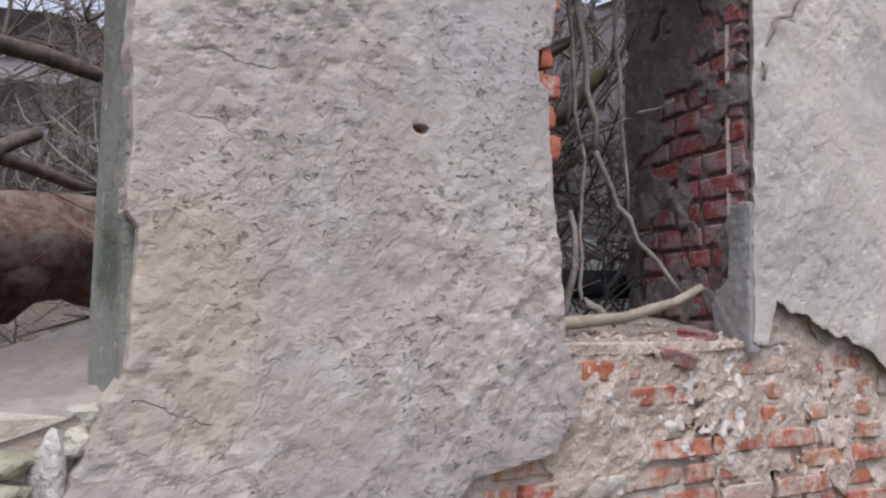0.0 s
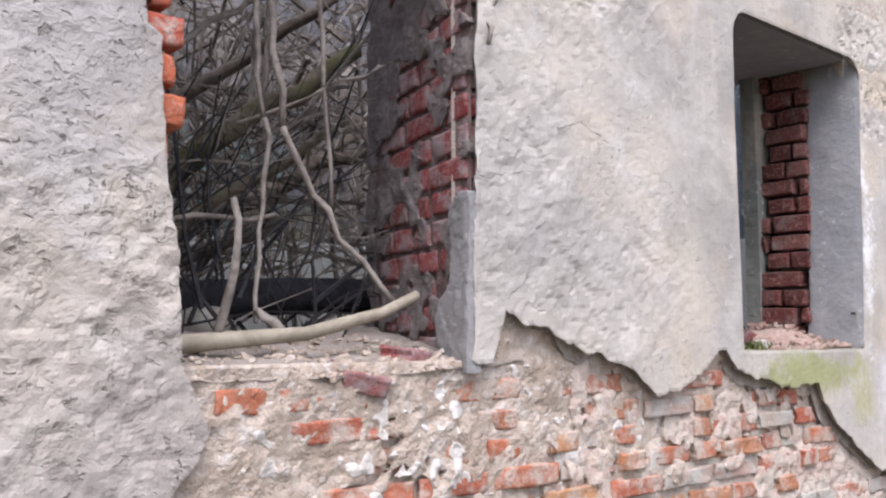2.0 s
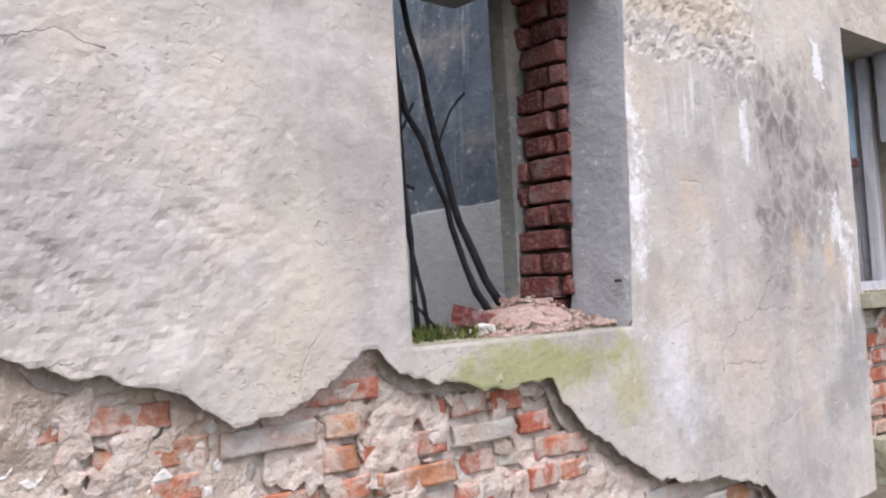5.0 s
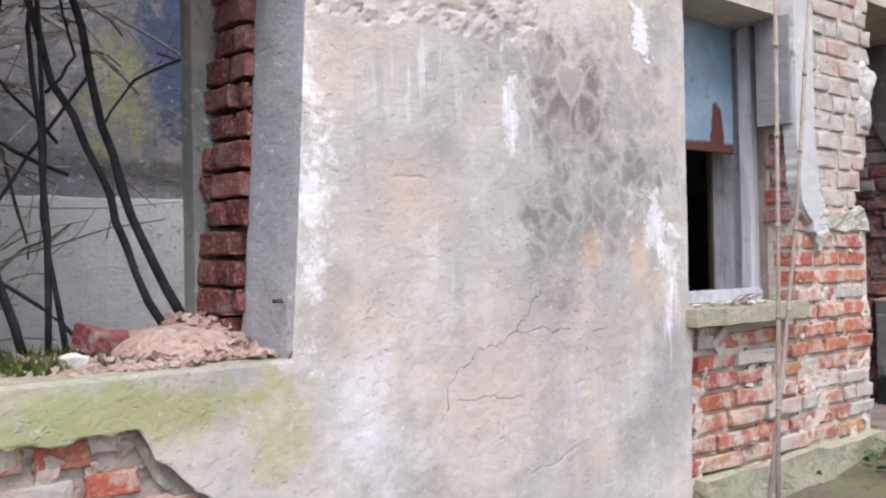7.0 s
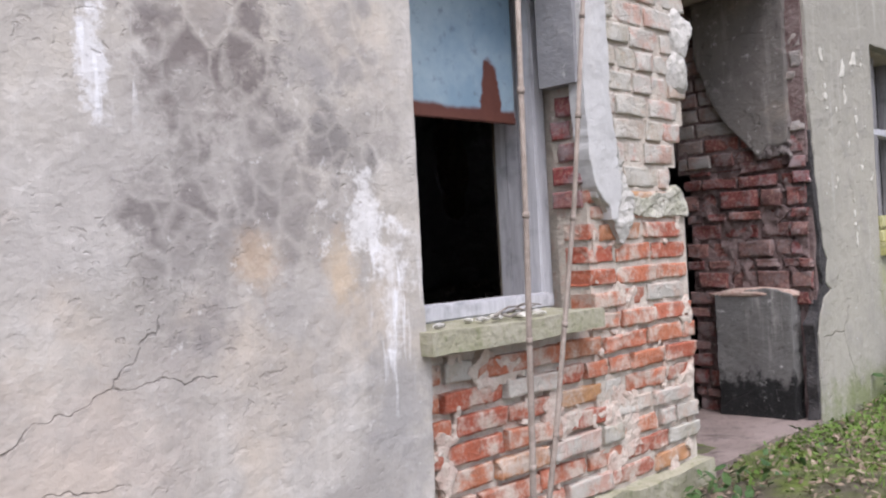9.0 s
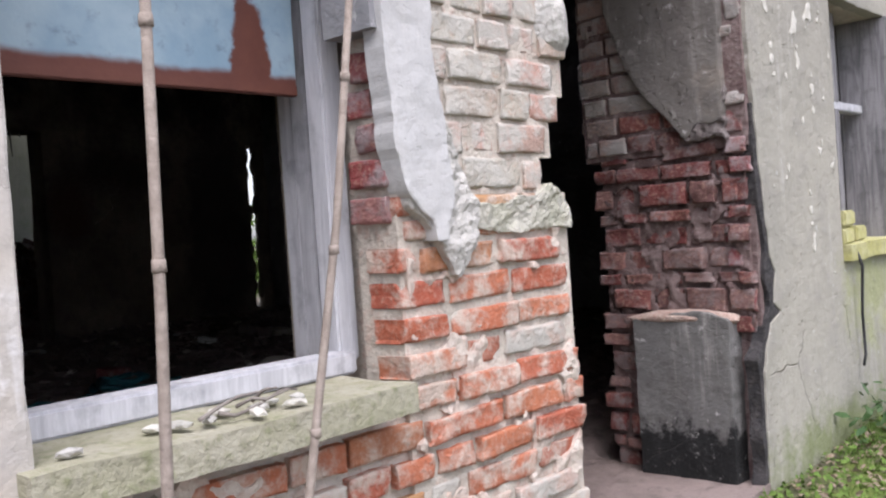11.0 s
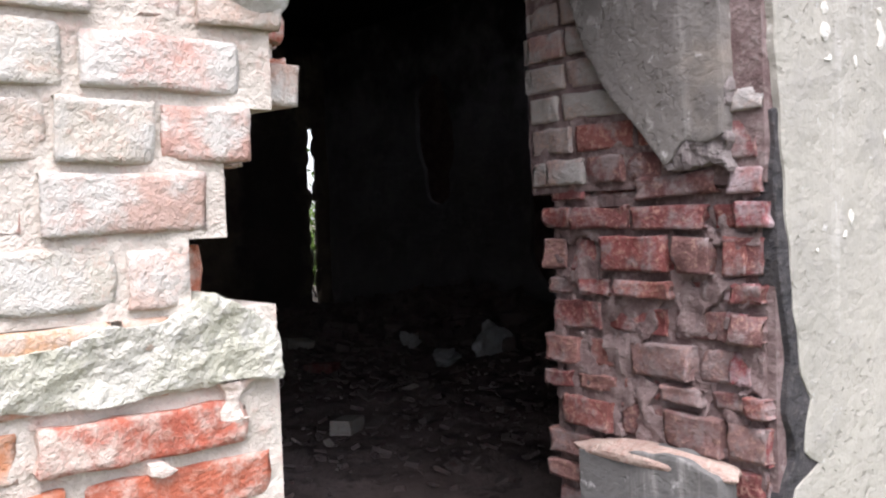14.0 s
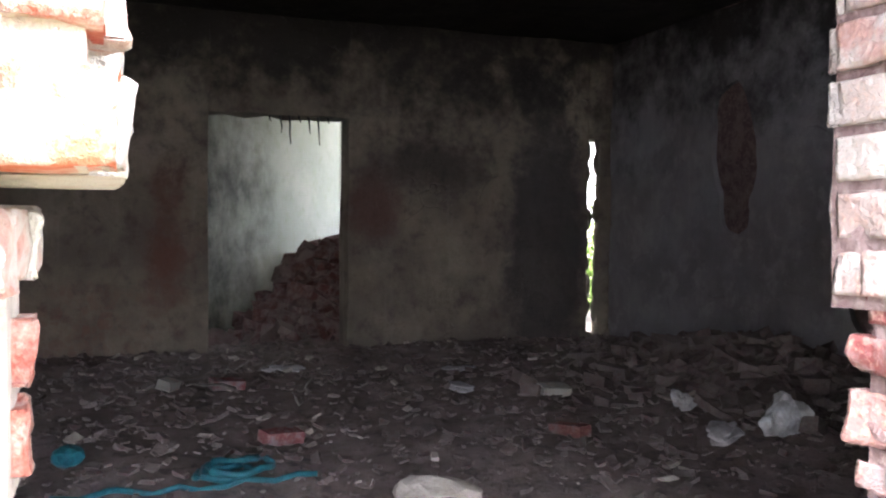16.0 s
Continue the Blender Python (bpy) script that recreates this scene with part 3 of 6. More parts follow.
def chunk_bm(size, seed, sub=2, rough=0.25):
    bm = bmesh.new()
    bmesh.ops.create_icosphere(bm, subdivisions=sub, radius=0.5)
    for v in bm.verts:
        q = v.co * 1.7 + Vector((seed * 3.1, seed * 7.7, seed * 1.3))
        v.co *= 1 + rough * 1.6 * noise.noise(q) + rough * 0.6 * noise.noise(q * 2.7)
        v.co = Vector((v.co.x * size[0], v.co.y * size[1], v.co.z * size[2]))
    return bm


def chunk(name, place, size, mat, seed=1, parent=None, label="", rz=0.0, sub=2, rough=0.25):
    bm = chunk_bm(size, seed, sub, rough)
    bmesh.ops.transform(bm, matrix=pose(*place, 0, 0, rz), verts=bm.verts[:])
    return part(name, bm, mat, parent, label)


def rubble_mesh(name, spots, mat, lo=0.01, hi=0.05, seed=3, flat=0.6):
    """Many broken bits, joined, at the places that spots yields."""
    rng = random.Random(seed)
    verts, faces = [], []
    cube = [(-1, -1, -1), (1, -1, -1), (1, 1, -1), (-1, 1, -1), (-1, -1, 1), (1, -1, 1), (1, 1, 1), (-1, 1, 1)]
    quads = [(0, 3, 2, 1), (4, 5, 6, 7), (0, 1, 5, 4), (1, 2, 6, 5), (2, 3, 7, 6), (3, 0, 4, 7)]
    for p in spots:
        s = lo + (hi - lo) * rng.random() ** 2.2
        m = Euler((rng.uniform(-0.5, 0.5), rng.uniform(-0.5, 0.5), rng.uniform(0, 6.3))).to_matrix()
        dim = (s * rng.uniform(0.6, 1.5), s * rng.uniform(0.5, 1), s * rng.uniform(0.3, 1) * flat)
        base = len(verts)
        for c in cube:
            q = Vector([c[i] * dim[i] * rng.uniform(0.6, 1.05) for i in range(3)])
            verts.append(Vector(p) + m @ q)
        faces += [tuple(base + i for i in q) for q in quads]
    return mesh_ob(name, verts, faces, mat)


def sheet(name, field, x0, x1, z0, z1, step, front, depth, mat, parent=None, label="", flip=None, under=0.0):
    """A render coat with a ragged outline: front face where field > 0, with an edge depth thick. flip maps (u, y, z) to the world."""
    nx, nz = int(round((x1 - x0) / step)), int(round((z1 - z0) / step))
    g = [[field(x0 + i * step, z0 + j * step) for j in range(nz + 1)] for i in range(nx + 1)]
    verts, faces, pts, cuts = [], [], {}, {}
    put = flip or (lambda u, y, z: (u, y, z))
    where = []

    def corner(i, j):
        if (i, j) not in pts:
            x, z = x0 + i * step, z0 + j * step
            pts[(i, j)] = len(verts)
            where.append((x, z)), verts.append(put(x, front(x, z), z))
        return pts[(i, j)]

    def cut(a, b):
        key = (min(a, b), max(a, b))
        if key not in cuts:
            (i, j), (p, q) = key
            ga, gb = g[i][j], g[p][q]
            t = ga / (ga - gb)
            x, z = x0 + (i + (p - i) * t) * step, z0 + (j + (q - j) * t) * step
            cuts[key] = len(verts)
            where.append((x, z)), verts.append(put(x, front(x, z) + 0.002, z))
        return cuts[key]

    rim = []
    for i in range(nx):
        for j in range(nz):
            ring = [(i, j), (i + 1, j), (i + 1, j + 1), (i, j + 1)]
            s = [g[p][q] > 0 for p, q in ring]
            if not any(s):
                continue
            poly, marks = [], []
            for k_ in range(4):
                a, b = ring[k_], ring[(k_ + 1) % 4]
                if s[k_]:
                    poly.append(corner(*a))
                if s[k_] != s[(k_ + 1) % 4]:
                    c = cut(a, b)
                    poly.append(c)
                    marks.append((c, s[k_]))
            if len(poly) >= 3:
                faces.append(tuple(poly))
            if len(marks) == 2:
                (c0, out0), (c1, out1) = marks
                rim.append((c0, c1) if out0 else (c1, c0))
    back = {}
    for a, b in rim:
        for q in (a, b):
            if q not in back:
                x, z = where[q]
                back[q] = len(verts)
                bx, bz = x, z
                if under:
                    e = 0.008
                    dx_, dz_ = field(x + e, z) - field(x - e, z), field(x, z + e) - field(x, z - e)
                    ln = math.hypot(dx_, dz_) or 1.0
                    bx, bz = x + under * dx_ / ln, z + under * dz_ / ln
                verts.append(put(bx, front(x, z) + depth, bz))
        faces.append((a, back[a], back[b], b))
    return mesh_ob(name, verts, faces, mat, parent, label)


def n3(x, z, s, seed=0.0):
    return noise.noise(Vector((x * s + seed, seed * 1.7, z * s - seed)))


BRICKS = {}


def brick_mesh(length, height, mat, variant, wear=0.006):
    """A worn brick, its front at y = 0: an uneven face with ragged, rounded arrises and broken corners."""
    key = (round(length, 3), round(height, 3), mat.name, variant, wear)
    if key not in BRICKS:
        rng = random.Random(variant * 97 + int(length * 1000))
        off = Vector((variant * 5.3, length * 31.0, variant * 2.1))
        n = max(2, round(length / 0.04))
        e, f = 0.0035 / length, 0.0035 / height
        us = [0, e] + [3 * e + (1 - 6 * e) * i / n for i in range(n + 1)] + [1 - e, 1]
        ws = [0, f, 3 * f, 0.5, 1 - 3 * f, 1 - f, 1]
        nu, nw = len(us), len(ws)
        chips = [(rng.choice((-0.5, 0.5, rng.uniform(-0.5, 0.5))) * length, rng.choice((-0.5, 0.5)) * height, rng.uniform(0.012, 0.034)) for _ in range(rng.randrange(1, 4))]
        verts, faces = [], []
        for i, u in enumerate(us):
            for j, w in enumerate(ws):
                x, z = (u - 0.5) * length, (w - 0.5) * height
                a = noise.noise(Vector((x * 22, 0, z * 22)) + off)
                b = noise.noise(Vector((x * 55, 3, z * 55)) + off)
                y = wear * (0.6 * a + 0.5 * b + 0.2)
                rim = (i in (0, nu - 1)) + (j in (0, nw - 1))
                if rim:
                    y += 0.0028 * rim + 0.15 * wear
                    pull = 0.001 + 0.6 * wear * (0.5 + 1.3 * b + 0.9 * a) + (0.7 * wear if rim == 2 else 0)
                    x -= math.copysign(pull, x) if i in (0, nu - 1) else 0
                    z -= math.copysign(pull * 0.7, z) if j in (0, nw - 1) else 0
                for cx, cz, r in chips:
                    d = math.hypot(x - cx, z - cz)
                    if d < r:
                        y += (0.5 + wear * 35) * 0.016 * (1 - d / r)
                verts.append((x, y, z))
        for i in range(nu - 1):
            for j in range(nw - 1):
                q = i * nw + j
                faces.append((q, q + nw, q + nw + 1, q + 1))
        front = len(faces)
        loop = [i * nw for i in range(nu)] + [(nu - 1) * nw + j for j in range(1, nw)] + [i * nw + nw - 1 for i in range(nu - 2, -1, -1)] + [j for j in range(nw - 2, 0, -1)]
        n0, m = len(verts), len(loop)
        verts += [(verts[q][0], 0.1, verts[q][2]) for q in loop]
        for i in range(m):
            faces.append((loop[(i + 1) % m], loop[i], n0 + i, n0 + (i + 1) % m))
        faces.append(tuple(n0 + i for i in reversed(range(m))))
        me = bpy.data.meshes.new("brick")
        me.from_pydata(verts, [], faces)
        me.update()
        me.polygons.foreach_set("use_smooth", [q < front for q in range(len(faces))])
        me.materials.append(mat)
        BRICKS[key] = me
    return BRICKS[key]


def lay(parent, u0, u1, zs, inside, place, rz, mat, seed, lengths=(0.245, 0.245, 0.12), joint=0.011, wear=0.006, jut=0.008, tilt=1.0):
    """Bricks in courses between the joint heights zs, where inside(u, z) holds. place(u, z, out) gives the world place."""
    rng = random.Random(seed)
    for c in range(len(zs) - 1):
        gap = zs[c + 1] - zs[c] - joint
        u = u0 - rng.uniform(0, 0.2)
        while u < u1:
            ln = rng.choice(lengths) * rng.uniform(0.86, 1.1)
            h = round(gap * rng.uniform(0.92, 1.04) / 0.003) * 0.003
            mid, zc = u + ln / 2, (zs[c] + zs[c + 1]) / 2
            if u1 - u > 0.04 and u >= u0 - 0.24:
                a, b = max(u, u0), min(u + ln, u1)
                if b - a > 0.045 and inside((a + b) / 2, zc):
                    use = round((b - a) / 0.02) * 0.02
                    m_ = mat(mid, zc, rng) if callable(mat) else mat
                    ob = new("brick", brick_mesh(use, h, m_, rng.randrange(7), wear))
                    ob.matrix_world = Matrix.Translation(place((a + b) / 2, zc + rng.gauss(0, 0.0015), rng.uniform(-jut, jut))) @ pose(0, 0, 0, rng.gauss(0, tilt), rng.gauss(0, tilt * 0.5), rz + rng.gauss(0, tilt))
                    ob.parent = parent
            u += ln + joint


def lerp(x, xs, ys):
    return float(np.interp(x, xs, ys))


# ---- ground ----
def ground_z(x, y):
    z = -0.35 + 0.45 * min(max((x - 3.0) / 4.8, 0.0), 1.0)
    z -= 0.12 * min(max((-y - 0.4) / 3.0, 0.0), 1.0)
    z += 0.05 * noise.noise(Vector((x * 0.9, y * 0.9, 0.3))) + 0.015 * noise.noise(Vector((x * 5, y * 5, 1.3)))
    far = max(y - 14.0, 0.0)
    z += 14.0 * (1 - math.exp(-far / 55.0)) * min(1.0, max(0.04, 1.0 - (x / max(y, 1.0) - 0.32) / 0.15)) * (1 + 0.15 * noise.noise(Vector((x * 0.03, y * 0.03, 5.0))))
    return z


def spread(lo, hi, mid0, mid1, fine, n):
    a = list(np.arange(mid0, mid1 + 1e-6, fine))
    left = [mid0 - (mid0 - lo) * (i / n) ** 2.5 for i in range(n, 0, -1)]
    right = [mid1 + (hi - mid1) * (i / n) ** 2.5 for i in range(1, n + 1)]
    return left + a + right


gx, gy = spread(-400, 400, -2, 13, 0.12, 24), spread(-400, 400, -4, 1.0, 0.1, 30)
gv = [(x, y, ground_z(x, y)) for x in gx for y in gy]
gf = [(i * len(gy) + j, (i + 1) * len(gy) + j, (i + 1) * len(gy) + j + 1, i * len(gy) + j + 1) for i in range(len(gx) - 1) for j in range(len(gy) - 1)]
ground = tagged(mesh_ob("ground", gv, gf, M_GROUND, smooth=True), "damp dark earth with moss and thin grass", "ground", kind="structure")

# ---- front wall ----
TOP, IN = 3.1, 0.69
SILL = 0.70
core = [(-6, -0.55, 0.06, IN, -1, TOP), (0.64, 1.66, 0.06, 0.25, -1, TOP), (0.76, 1.66, 0.25, IN, -1, TOP), (2.60, 3.64, 0.06, 0.36, -1, TOP), (2.47, 2.60, 0.06, 0.12, -1, TOP), (4.58, 6.14, 0.06, 0.46, -1, TOP), (5.55, 6.14, 0.46, IN, -1, TOP),
        (6.96, 7.30, 0.046, 0.17, -1, 1.15), (6.96, 7.30, 0.038, 0.17, 1.15, TOP), (7.01, 7.30, 0.17, 0.42, -1, TOP), (6.90, 6.96, 0.06, 0.17, -1, 0.69), (6.90, 7.01, 0.17, 0.42, -1, 0.69), (6.90, 6.96, 0.06, 0.17, 1.95, TOP), (6.90, 7.01, 0.17, 0.42, 1.95, TOP), (7.30, 7.60, 0.050, IN, -1, 1.15), (7.30, 7.48, 0.038, IN, 1.15, 1.24), (7.30, 7.53, 0.038, IN, 1.24, 1.40), (7.30, 7.60, 0.038, IN, 1.40, TOP), (7.60, 7.635, 0.13, 0.24, 1.49, TOP), (7.60, 7.715, 0.24, IN, 1.445, TOP), (7.50, 7.64, 0.565, IN, 1.14, 1.42),
        (8.75, 8.95, 0.06, 0.635, -1, 1.30), (8.75, 8.95, 0.06, IN, 1.30, TOP), (8.95, 9.55, 0.06, IN, -1, TOP), (10.35, 16, 0.06, IN, -1, TOP)]
core += [(-0.55, 0.64, 0.06, IN, -1, 0.58), (1.66, 2.60, 0.06, 0.68, -1, SILL - 0.03), (3.64, 4.58, 0.06, 0.5, -1, 0.69), (6.14, 6.90, 0.06, 0.42, -1, 0.69),
         (7.60, 8.75, 0.06, IN, -1, 0.07), (9.55, 10.35, 0.06, IN, -1, 0.86)]
core += [(-0.55, 0.64, 0.06, IN, 2.0, TOP), (1.66, 2.47, 0.06, 0.5, 2.0, TOP), (3.64, 4.58, 0.06, 0.46, 1.93, TOP), (6.14, 6.90, 0.06, IN, 1.95, TOP),
         (7.725, 8.75, 0.06, IN, 2.15, TOP), (9.55, 10.35, 0.06, IN, 1.95, TOP)]
wall_front = tagged(boxes("wall_front", core, M_MORTAR), "ruined brick wall with crumbling lime mortar", "wall", kind="structure")


def rough_front(amp, seed, base=0.0, coarse=0.6):
    return lambda x, z: base + amp * (coarse * n3(x, z, 6, seed) + 0.5 * n3(x, z, 17, seed) + 0.35 * n3(x, z, 41, seed)) + 0.008 * n3(x, z, 1.3, seed)


# first pier
P1R = ([0.30, 0.40, 0.44, 0.58, 0.66, 0.72, 1.0, 1.08, 1.12, 1.2, 1.34, 1.36, 1.44, 1.46, 1.58, 2.6], [1.30, 1.40, 1.66, 1.75, 1.72, 1.685, 1.67, 1.655, 1.645, 1.635, 1.63, 1.595, 1.6, 1.63, 1.66, 1.66])
P1L = ([-0.6, 0.35, 0.62, 0.66, 0.8, 0.93, 0.96, 1.1, 1.25, 2.6], [0.4, 0.48, 0.585, 0.61, 0.615, 0.625, 0.60, 0.605, 0.60, 0.60])


def pier_one(x, z):
    d = min(lerp(z, *P1R) - x, x - lerp(z, *P1L), TOP - 0.02 - z)
    low = z - lerp(x, [0, 1.36, 1.45, 1.72, 1.9], [-1, -0.2, 0.36, 0.42, 0.6])
    pock = math.hypot((x - 1.245) / 1.5, z - 1.195) - 0.016
    return min(d, low, pock) + 0.010 * n3(x, z, 9, 3.3) + 0.007 * n3(x, z, 28, 5.1)


def gouges(x, z, seed):
    """Slanting scratches and pits of a worn coat, in metres inwards."""
    s = noise.noise(Vector(((x - z) * 7, (x + z) * 19, seed)))
    t = noise.noise(Vector((x * 31, z * 34, seed + 3)))
    return max(0.0, s - 0.12) * 0.016 + max(0.0, t - 0.2) * 0.014


def pier_one_front(x, z):
    rough = min(1.0, max(0.0, 0.55 + 1.3 * n3(x, z, 1.5, 8.2) - 0.5 * max(0.0, x - 1.3) - 0.6 * max(0.0, 0.75 - z)))
    return rough * gouges(x, z, 1.0) + 0.0045 * (0.3 + rough) * (0.7 * n3(x, z, 7, 2) + 0.7 * n3(x, z, 19, 2) + 0.6 * n3(x, z, 45, 2)) + 0.008 * n3(x, z, 1.4, 2)


sheet("render_coat", pier_one, 0.3, 1.9, -0.1, 2.0, 0.010, pier_one_front, 0.062, M_PIER, wall_front, "pitted grey-beige lime render")

# the long coat between first and third windows
CRX = [2.40, 2.44, 2.50, 2.53, 2.545, 2.62, 2.70, 2.82, 2.92, 3.03, 3.10, 3.17, 3.30, 3.42, 3.50, 3.545, 3.60, 3.66, 3.80, 3.974, 4.05, 4.143, 4.18, 4.25, 4.307, 4.42, 4.586, 4.75, 4.95, 5.24, 6.3]
CRZ = [0.72, 0.70, 0.70, 0.77, 0.835, 0.80, 0.79, 0.735, 0.715, 0.685, 0.64, 0.595, 0.625, 0.665, 0.72, 0.725, 0.67, 0.645, 0.615, 0.588, 0.60, 0.60, 0.53, 0.47, 0.43, 0.36, 0.256, 0.22, 0.20, 0.12, -0.8]


def in_window_two(x, z):
    """Distance inside the second window's opening."""
    dx, dz = min(x - 3.648, 4.525 + 0.06 * (z - 0.72) - x), min(z - 0.722, 1.89 - z)
    if z > 1.80 and dx < 0.09:
        return 0.09 - math.hypot(0.09 - dx, max(0.0, z - 1.80))
    return min(dx, dz)


def long_coat(x, z):
    d = min(x - lerp(z, [-1, 0.68, 0.76, 1.0, 1.2, 1.5, 2.6], [2.425, 2.425, 2.437, 2.442, 2.445, 2.452, 2.455]) - 0.012 * n3(x, z, 7, 9.9),
            lerp(z, [-0.8, 0.4, 0.68, 0.75, 0.9, 2.6], [6.1, 6.15, 6.16, 6.145, 6.14, 6.15]) - x, TOP - 0.02 - z)
    low = z - lerp(x, CRX, CRZ) + (0.014 * n3(x, z, 12, 1.9) + 0.010 * n3(x, z, 33, 6.1) + 0.005 * n3(x, z, 70, 3.1))
    return min(d + 0.003 * n3(x, z, 15, 2.2), low, -in_window_two(x, z))


def long_front(x, z):
    rough = 0.25 + 0.75 * min(max((3.4 - x) / 0.5, 0.0), 1.0) * max(0.0, 0.5 + 0.8 * n3(x, z, 1.8, 4.2)) + (0.9 if z > 1.62 + 0.1 * n3(x, z, 4, 7) and x > 4.4 and x < 5.4 else 0.0)
    g = gouges(x, z, 5.0) * min(1.0, max(0.0, 1.2 * (rough - 0.25)))
    return g + 0.0055 * rough * (0.8 * n3(x, z, 8, 6) + 0.7 * n3(x, z, 22, 6) + 0.6 * n3(x, z, 48, 6)) + 0.007 * n3(x, z, 1.5, 6)


sheet("render_coat", long_coat, 2.38, 6.2, -0.2, 2.1, 0.012, long_front, 0.045, M_PIER2, wall_front, "cracked grey render with white streaks and dark stains", under=0.035)


def under_coat(x, z):
    low = z - lerp(x, CRX, CRZ) + 0.012 + 0.055 * n3(x, z, 4.5, 12.5) + 0.016 * n3(x, z, 21, 3.5) + 0.007 * n3(x, z, 60, 1.5)
    return min(low, x - 2.44, 5.3 - x, lerp(x, CRX, CRZ) + 0.12 - z, -in_window_two(x, z))


sheet("scratch_coat", under_coat, 2.4, 5.4, 0.0, 1.0, 0.014, rough_front(0.006, 3.1, 0.032), 0.03, M_UNDER, wall_front, "broken undercoat of the render", under=0.02)

# render patch beside the third window
def patch(x, z):
    left = lerp(z, [1.09, 1.118, 1.155, 1.244, 1.455, 2.6], [7.04, 7.0, 6.955, 6.933, 6.918, 6.90])
    right = lerp(z, [1.09, 1.13, 1.2, 1.328, 1.47, 2.6], [7.075, 7.10, 7.10, 7.085, 7.066, 7.07])
    return min(x - left, right - x, TOP - 0.02 - z) + 0.008 * n3(x, z, 12, 4.4) + 0.005 * n3(x, z, 34, 1.4)


def crumbled(x, z):
    left = lerp(z, [0.96, 1.0, 1.06, 1.12, 1.18, 1.3], [7.12, 7.09, 7.055, 6.98, 6.965, 7.0])
    right = lerp(z, [0.96, 1.049, 1.12, 1.196, 1.28, 1.36], [7.125, 7.20, 7.205, 7.17, 7.12, 7.08])
    return min(x - left, right - x, z - 0.97) + 0.012 * n3(x, z, 14, 7.4) + 0.007 * n3(x, z, 38, 2.4)


sheet("render_coat", patch, 6.86, 7.2, 1.05, 2.3, 0.011, lambda x, z: 0.004 * n3(x, z, 9, 3) + 0.002 * n3(x, z, 30, 3), 0.06, M_SMOOTH, wall_front, "pale smooth render patch with a broken lower edge")
sheet("render_coat", crumbled, 6.9, 7.26, 0.93, 1.4, 0.010, lambda x, z: 0.016 + 0.011 * n3(x, z, 15, 3) + 0.009 * n3(x, z, 34, 8) + 0.005 * n3(x, z, 70, 5), 0.05, M_CHUNK, wall_front, "crumbling rough concrete under the render")


# right pier
def right_pier(x, z):
    left = lerp(z, [-1, 0.2, 0.5, 0.58, 0.66, 0.70, 0.72, 0.78, 0.84, 0.9, 1.05, 1.25, 1.45, 1.6, 2.6], [8.68, 8.68, 8.69, 8.72, 8.76, 8.87, 8.80, 8.80, 8.83, 8.79, 8.765, 8.75, 8.735, 8.72, 8.72])
    win = min(x - 9.545, 10.33 - x, z - 0.885, 1.95 - z)
    return min(x - left + 0.008 * n3(x, z, 18, 3.2), 12.2 - x, TOP - 0.02 - z, -win + 0.004 * n3(x, z, 20, 2.5))


sheet("render_coat", right_pier, 8.6, 12.2, -0.6, 2.3, 0.018, rough_front(0.003, 7.7), 0.06, M_CREAM, wall_front, "cream render with peeling limewash")


def flakes(x, z):
    if x < 8.85 or x > 9.5:
        return -1
    return 0.35 * n3(x, z * 0.55, 13, 6.6) + 0.2 * n3(x, z, 30, 2.6) - 0.245 + 0.06 * min(1.0, max(0.0, (z - 1.2) * 2))


sheet("limewash_flake", flakes, 8.84, 9.5, 0.6, 1.9, 0.012, lambda x, z: rough_front(0.003, 7.7)(x, z) - 0.004, 0.004, M_FLAKE, wall_front, "white flakes of limewash")
sheet("sooty_edge", lambda x, z: min(x - 8.66 + 0.03 * n3(x, z, 9, 2.9) - lerp(z, [0.1, 0.55, 0.72, 0.9, 1.2, 1.6], [0.0, 0.0, 0.11, 0.085, 0.06, 0.06]), lerp(z, [0.1, 0.55, 0.66, 0.72, 0.9, 1.25, 1.6], [8.70, 8.72, 8.86, 8.90, 8.86, 8.80, 8.76]) + 0.01 * n3(x, z, 20, 8) - x, 1.45 - z),
      8.6, 8.95, 0.05, 1.5, 0.012, rough_front(0.004, 1.7, 0.008), 0.05, M_TAR, wall_front, "sooty black broken edge of the render")

# residue of mortar below the first window
def residue(x, z):
    d = 0.05 + 0.16 * n3(x, z, 3.2, 2.4) + 0.10 * n3(x, z, 9, 4.9) + 0.06 * n3(x, z, 23, 1.1)
    d += lerp(z, [-0.2, 0.25, 0.45, 0.6, 0.8], [-0.22, -0.10, 0.02, 0.10, 0.16]) - 0.12 * max(0.0, (x - 2.7))
    top = 0.71 - z if 1.66 < x < 2.46 else lerp(x, CRX, CRZ) + 0.03 - z
    return min(d, top, 4.6 - x, x - 1.30)


sheet("mortar_residue", residue, 1.3, 4.6, -0.5, 0.9, 0.014, rough_front(0.020, 9.2, 0.041), 0.03, M_RUBBLE, wall_front, "ochre crumbling mortar")
sheet("mortar_residue", lambda x, z: min(0.30 * n3(x, z, 4.5, 8.7) + 0.22 * n3(x, z, 13, 3.1) + 0.12 * n3(x, z, 35, 2.1) - 0.04 + 0.12 * min(1.0, max(0.0, (x - 3.5) * 2)), lerp(x, CRX, CRZ) + 0.02 - z, 4.7 - x, x - 2.6), 2.6, 4.7, 0.0, 0.85, 0.013,
      lambda x, z: 0.042 + 0.012 * n3(x, z, 11, 2) + 0.009 * n3(x, z, 31, 6), 0.03, M_RESB, wall_front, "smeared pale pink mortar")
